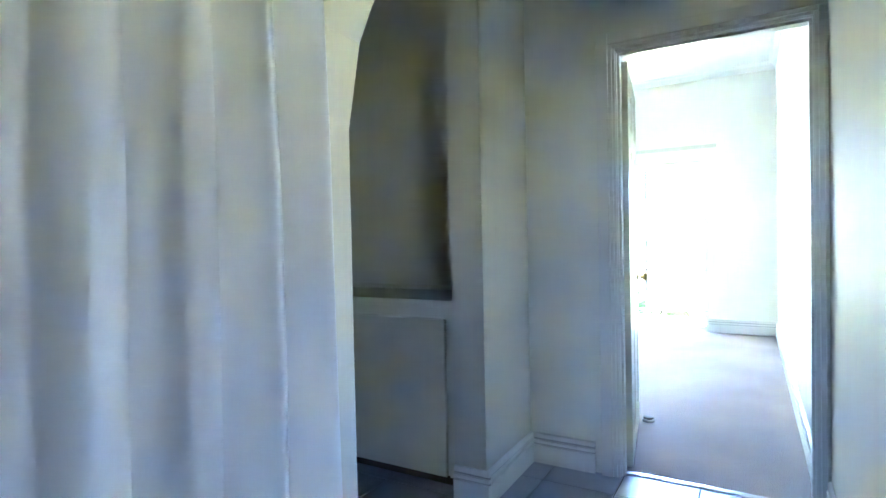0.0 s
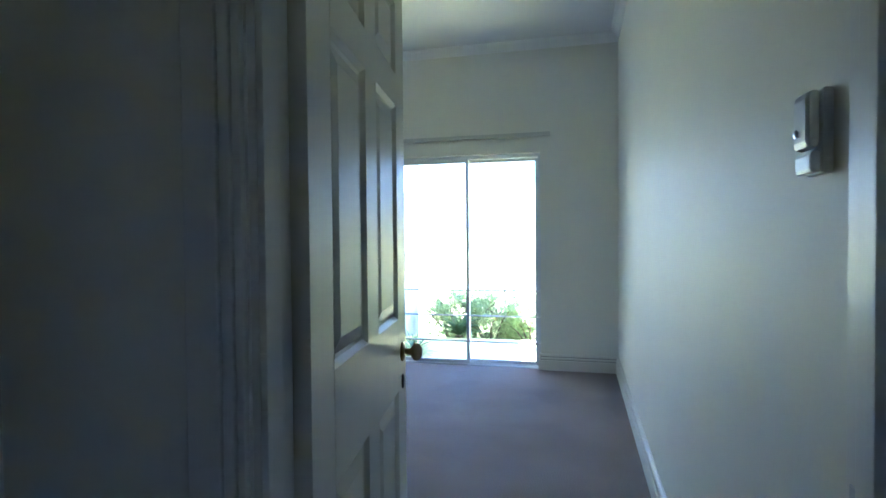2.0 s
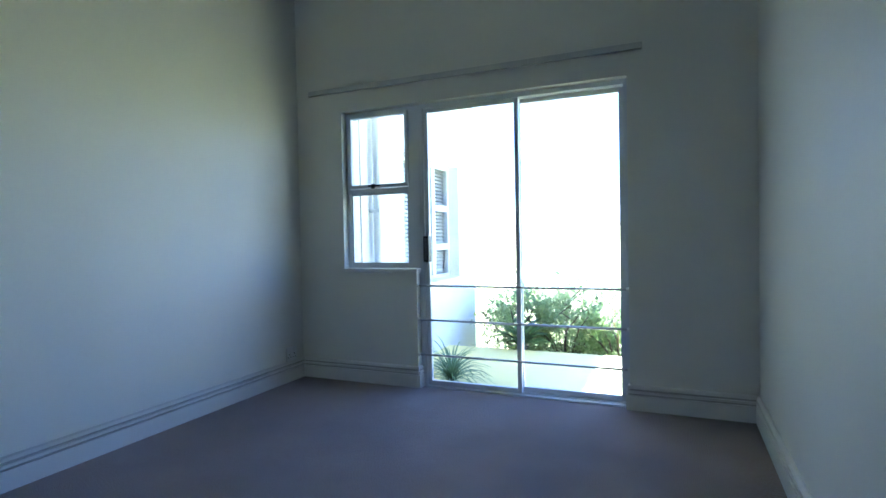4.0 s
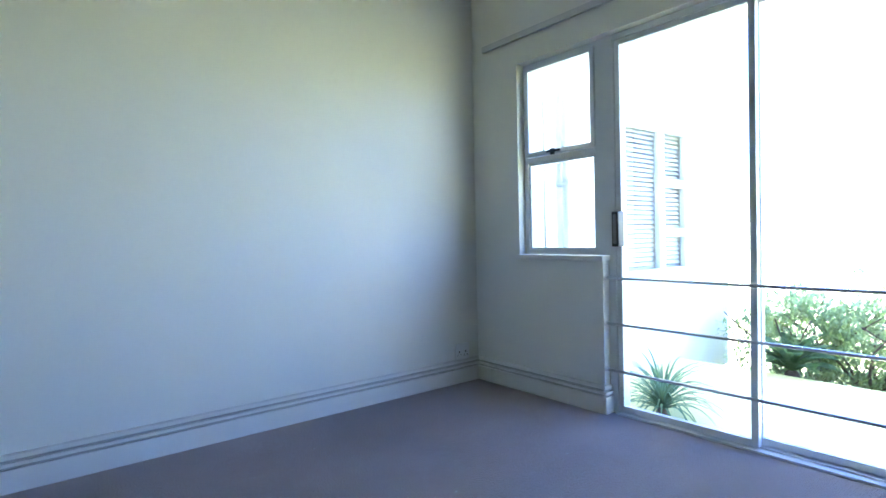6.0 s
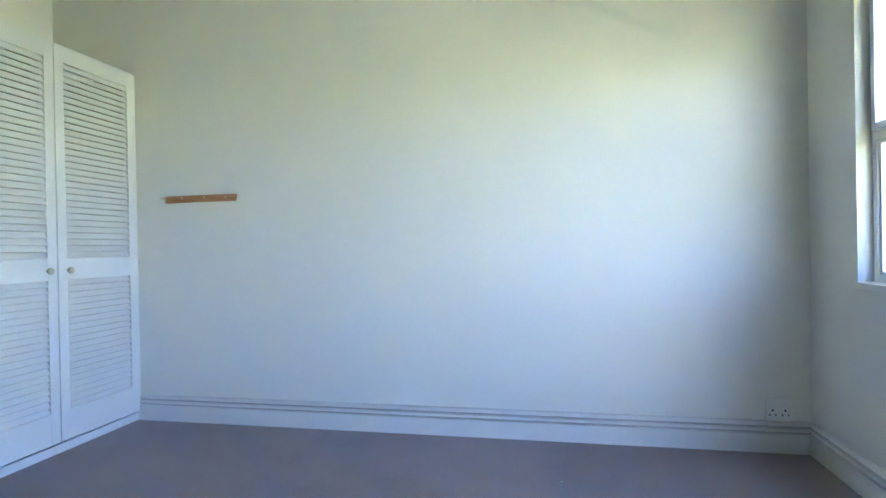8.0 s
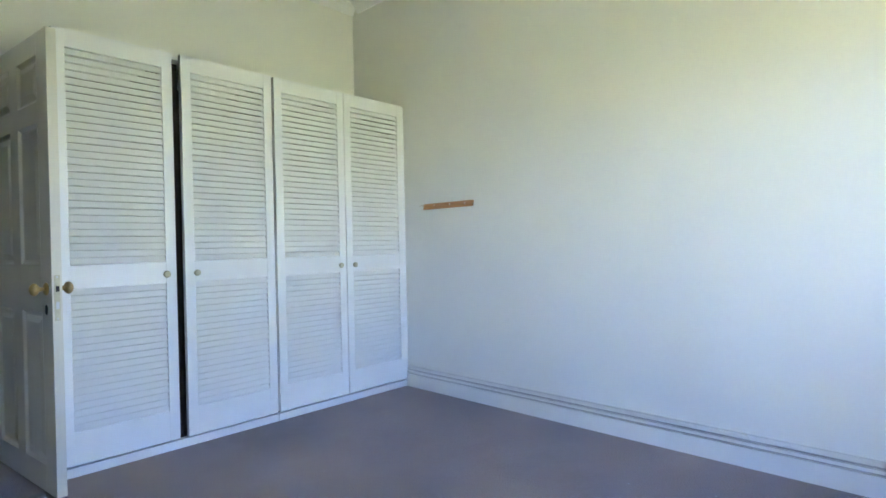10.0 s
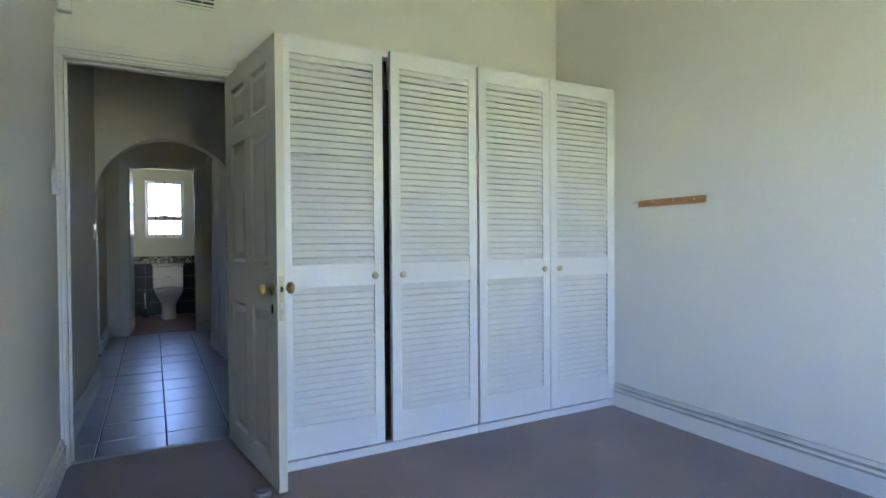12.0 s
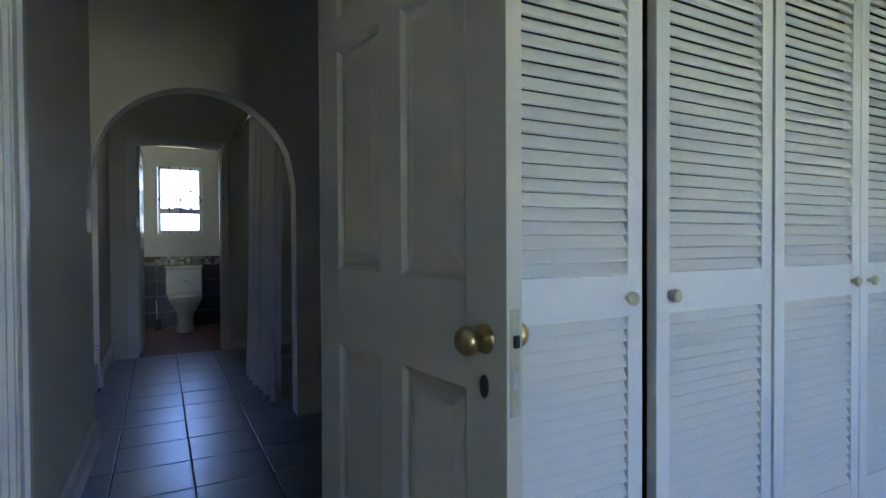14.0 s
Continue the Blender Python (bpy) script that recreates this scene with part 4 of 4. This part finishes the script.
def shrub(x, y, height, wide, mat, seed, leaf=0.055, count=2600):
    rng = random.Random(seed)
    z = ground_height(x, y)
    t = tagged(empty("shrub", pose(x, y, z)), "leafy green garden shrub beyond the terrace edge", "shrub", group="shrubs of the garden hedge")
    tr = bmesh.new()
    tips = []
    for k in range(7):
        a = 2 * math.pi * k / 7 + rng.uniform(-.3, .3)
        p0 = Vector((0.05 * math.cos(a), 0.05 * math.sin(a), -0.03))
        r = 0.020
        for seg in range(4):
            lean = 0.10 + 0.12 * seg
            p1 = p0 + Vector((math.cos(a) * wide * lean * 0.55, math.sin(a) * wide * lean * 0.55, height * 0.21))
            q = (p1 - p0).to_track_quat("Z", "Y").to_matrix().to_4x4()
            lathe(tr, [(r, 0), (r * 0.75, (p1 - p0).length)], Matrix.Translation(p0) @ q, 6)
            tips.append(p1.copy())
            p0, r = p1, r * 0.72
            a += rng.uniform(-.5, .5)
    part("stems", tr, BARK, t)
    clumps = []
    for k in range(34):
        d = rand_dir(rng)
        rad = rng.uniform(0.55, 1.0) ** 0.5
        c = Vector((d.x * wide * 0.5 * rad, d.y * wide * 0.45 * rad, height * (0.50 + 0.46 * d.z * rad)))
        clumps.append((c, rng.uniform(0.10, 0.20) * min(wide, height)))
    cr = bmesh.new()
    for i in range(count):
        c, s = rng.choice(clumps)
        o = rand_dir(rng) * s * rng.uniform(0.3, 1.15)
        p = c + o
        if p.z < 0.04:
            continue
        way = (o.normalized() * 0.7 + rand_dir(rng) * 0.8 + Vector((0, 0, 0.15))).normalized()
        leaf_quad(cr, p, way, Vector((0, 0, 1)), leaf * rng.uniform(0.6, 1.4), leaf * rng.uniform(0.35, 0.6))
    part("crown", cr, mat, t)
    return t


def cycad(x, y, size, seed):
    rng = random.Random(seed)
    z = ground_height(x, y)
    t = tagged(empty("cycad", pose(x, y, z)), "dark green feathery cycad among the shrubs", "cycad")
    part("trunk", lathe(bmesh.new(), [(0.05, -0.02), (0.055, 0.03), (0.05, 0.07), (0.03, 0.09), (0, 0.10)], steps=14), BARK, t)
    for k in range(22):
        a = 2.399 * k
        rise = 0.95 - 0.75 * (k / 22)
        bm = bmesh.new()
        p = Vector((0, 0, 0.085))
        way = Vector((math.cos(a) * (1 - rise * 0.6), math.sin(a) * (1 - rise * 0.6), 0.35 + rise)).normalized()
        for s in range(16):
            p2 = p + way * size / 16
            side = way.cross(Vector((0, 0, 1))).normalized()
            lathe(bm, [(0.005, 0), (0.004, size / 16)], Matrix.Translation(p) @ way.to_track_quat("Z", "Y").to_matrix().to_4x4(), 4)
            lf = size * 0.26 * math.sin(math.pi * min(0.96, 0.12 + s / 17))
            for sg in (-1, 1):
                for off in (0, 0.5):
                    leaf_quad(bm, p + way * size / 16 * off, (side * sg + way * 0.6 + Vector((0, 0, 0.18))).normalized(), Vector((0, 0, 1)), lf, 0.020)
            p = p2
            way = (way + Vector((0, 0, -0.075))).normalized()
        part("frond", bm, PALM, t)
    return t


def strap_plant(x, y, z, size, seed):
    rng = random.Random(seed)
    t = tagged(empty("strap_leaved_plant", pose(x, y, z)), "spiky plant with long arching strap leaves by the wall", "plant")
    part("stem", lathe(bmesh.new(), [(0.045, -0.02), (0.035, 0.03), (0.03, 0.06), (0, 0.07)], steps=12), BARK, t)
    for k in range(110):
        a = 2.399 * k + rng.uniform(-.15, .15)
        rise = 1.0 - 0.85 * k / 110
        way = Vector((math.cos(a) * (1.1 - rise * 0.75), math.sin(a) * (1.1 - rise * 0.75), 0.35 + 0.8 * rise)).normalized()
        p = Vector((0, 0, 0.04 + 0.03 * rise))
        long = size * rng.uniform(0.75, 1.1)
        bm = bmesh.new()
        prev = None
        for s in range(8):
            side = way.cross(Vector((0, 0, 1)))
            side = side.normalized() if side.length > 1e-3 else Vector((1, 0, 0))
            w = 0.0075 * (1 - (s / 7.3) ** 2) + 0.0006
            n = side.cross(way).normalized()
            cur_row = [bm.verts.new(p - side * w), bm.verts.new(p - n * w * 0.4), bm.verts.new(p + side * w)]
            if prev:
                bm.faces.new((prev[0], prev[1], cur_row[1], cur_row[0]))
                bm.faces.new((prev[1], prev[2], cur_row[2], cur_row[1]))
            prev = cur_row
            p = p + way * long / 7
            way = (way + Vector((0, 0, -0.17 - 0.03 * s))).normalized()
        part("leaf", bm, SPIKE, t)
    return t


strap_plant(-2.08, 4.80, -0.125, 0.39, 5)
cycad(-1.95, 6.44, 0.38, 3)
hedge = random.Random(61)
for i in range(11):
    shrub(-2.12 + 0.58 * i + hedge.uniform(-0.1, 0.1), 7.0 + hedge.uniform(-0.1, 0.1), hedge.uniform(0.78, 0.93), hedge.uniform(0.85, 1.05), (LEAF, LEAF2)[i % 2], 100 + i, leaf=0.047, count=5200 if i < 7 else 3000)
for i in range(7):
    shrub(-2.2 + 0.85 * i + hedge.uniform(-0.12, 0.12), 7.95 + hedge.uniform(-0.15, 0.15), hedge.uniform(1.05, 1.2), hedge.uniform(1.1, 1.3), (LEAF2, LEAF)[i % 2], 140 + i, leaf=0.055, count=3200)


# lint on the carpet
rng = random.Random(8)
bm = bmesh.new()
for i in range(26):
    x, y, a, r = rng.uniform(-2.9, -0.15), rng.uniform(0.9, 4.1), rng.uniform(0, 3.1), rng.uniform(0.003, 0.010)
    rod(bm, (x, y, 0.003), (x + r * math.cos(a), y + r * math.sin(a), 0.004), 0.0014, 5)
tagged(link("carpet_lint", bm, PLASTIC), "tiny white lint specks lying on the carpet", "lint", kind="stuff")


# ---- tiles ----
def tile_mesh(w, d, t, mat, name):
    bm = boxes((0, w, 0, d, -t, 0), bevel=0.0025)
    me = bpy.data.meshes.new(name)
    bmesh.ops.recalc_face_normals(bm, faces=bm.faces)
    bm.to_mesh(me)
    bm.free()
    me.materials.append(mat)
    return me


G = 0.006
cols = [-2.85, -2.81, -2.475, -2.14, -1.805, -1.47, -1.135, -0.80, -0.465, -0.13, 0.078]
rws = [-0.075] + [-0.31 - 0.338 * k for k in range(12)] + [BY]
cache = {}
for c0, c1 in zip(cols, cols[1:]):
    for r1, r0 in zip(rws, rws[1:]):
        if c1 > 0 and not (r1 <= AY - 0.10 and r0 >= -3.2):
            c1u = 0.066 if r1 < -3.0 else HX1 - 0.002
        else:
            c1u = c1
        key = (round(c1u - c0, 3), round(r1 - r0, 3))
        if key not in cache:
            cache[key] = tile_mesh(c1u - c0 - G, r1 - r0 - G, 0.010, TILE, "tile")
        t = new("tile", cache[key])
        t.parent = hall_floor
        t.location = (c0 + G / 2, r0 + G / 2, 0.001 + 0.0012 * random.random())

bt = bpy.data.meshes.new("wall_tile")
bm = boxes((0.002, 0.398, 0, 0.008, 0.002, 0.194), bevel=0.002)
bm.to_mesh(bt)
bm.free()
bt.materials.append(BATHTILE)
for r in range(4):
    for k in range(6):
        t = new("tile", bt)
        t.parent = wt
        t.location = (-1.9 + 0.4 * k, BB + 0.003, 0.004 + 0.198 * r)
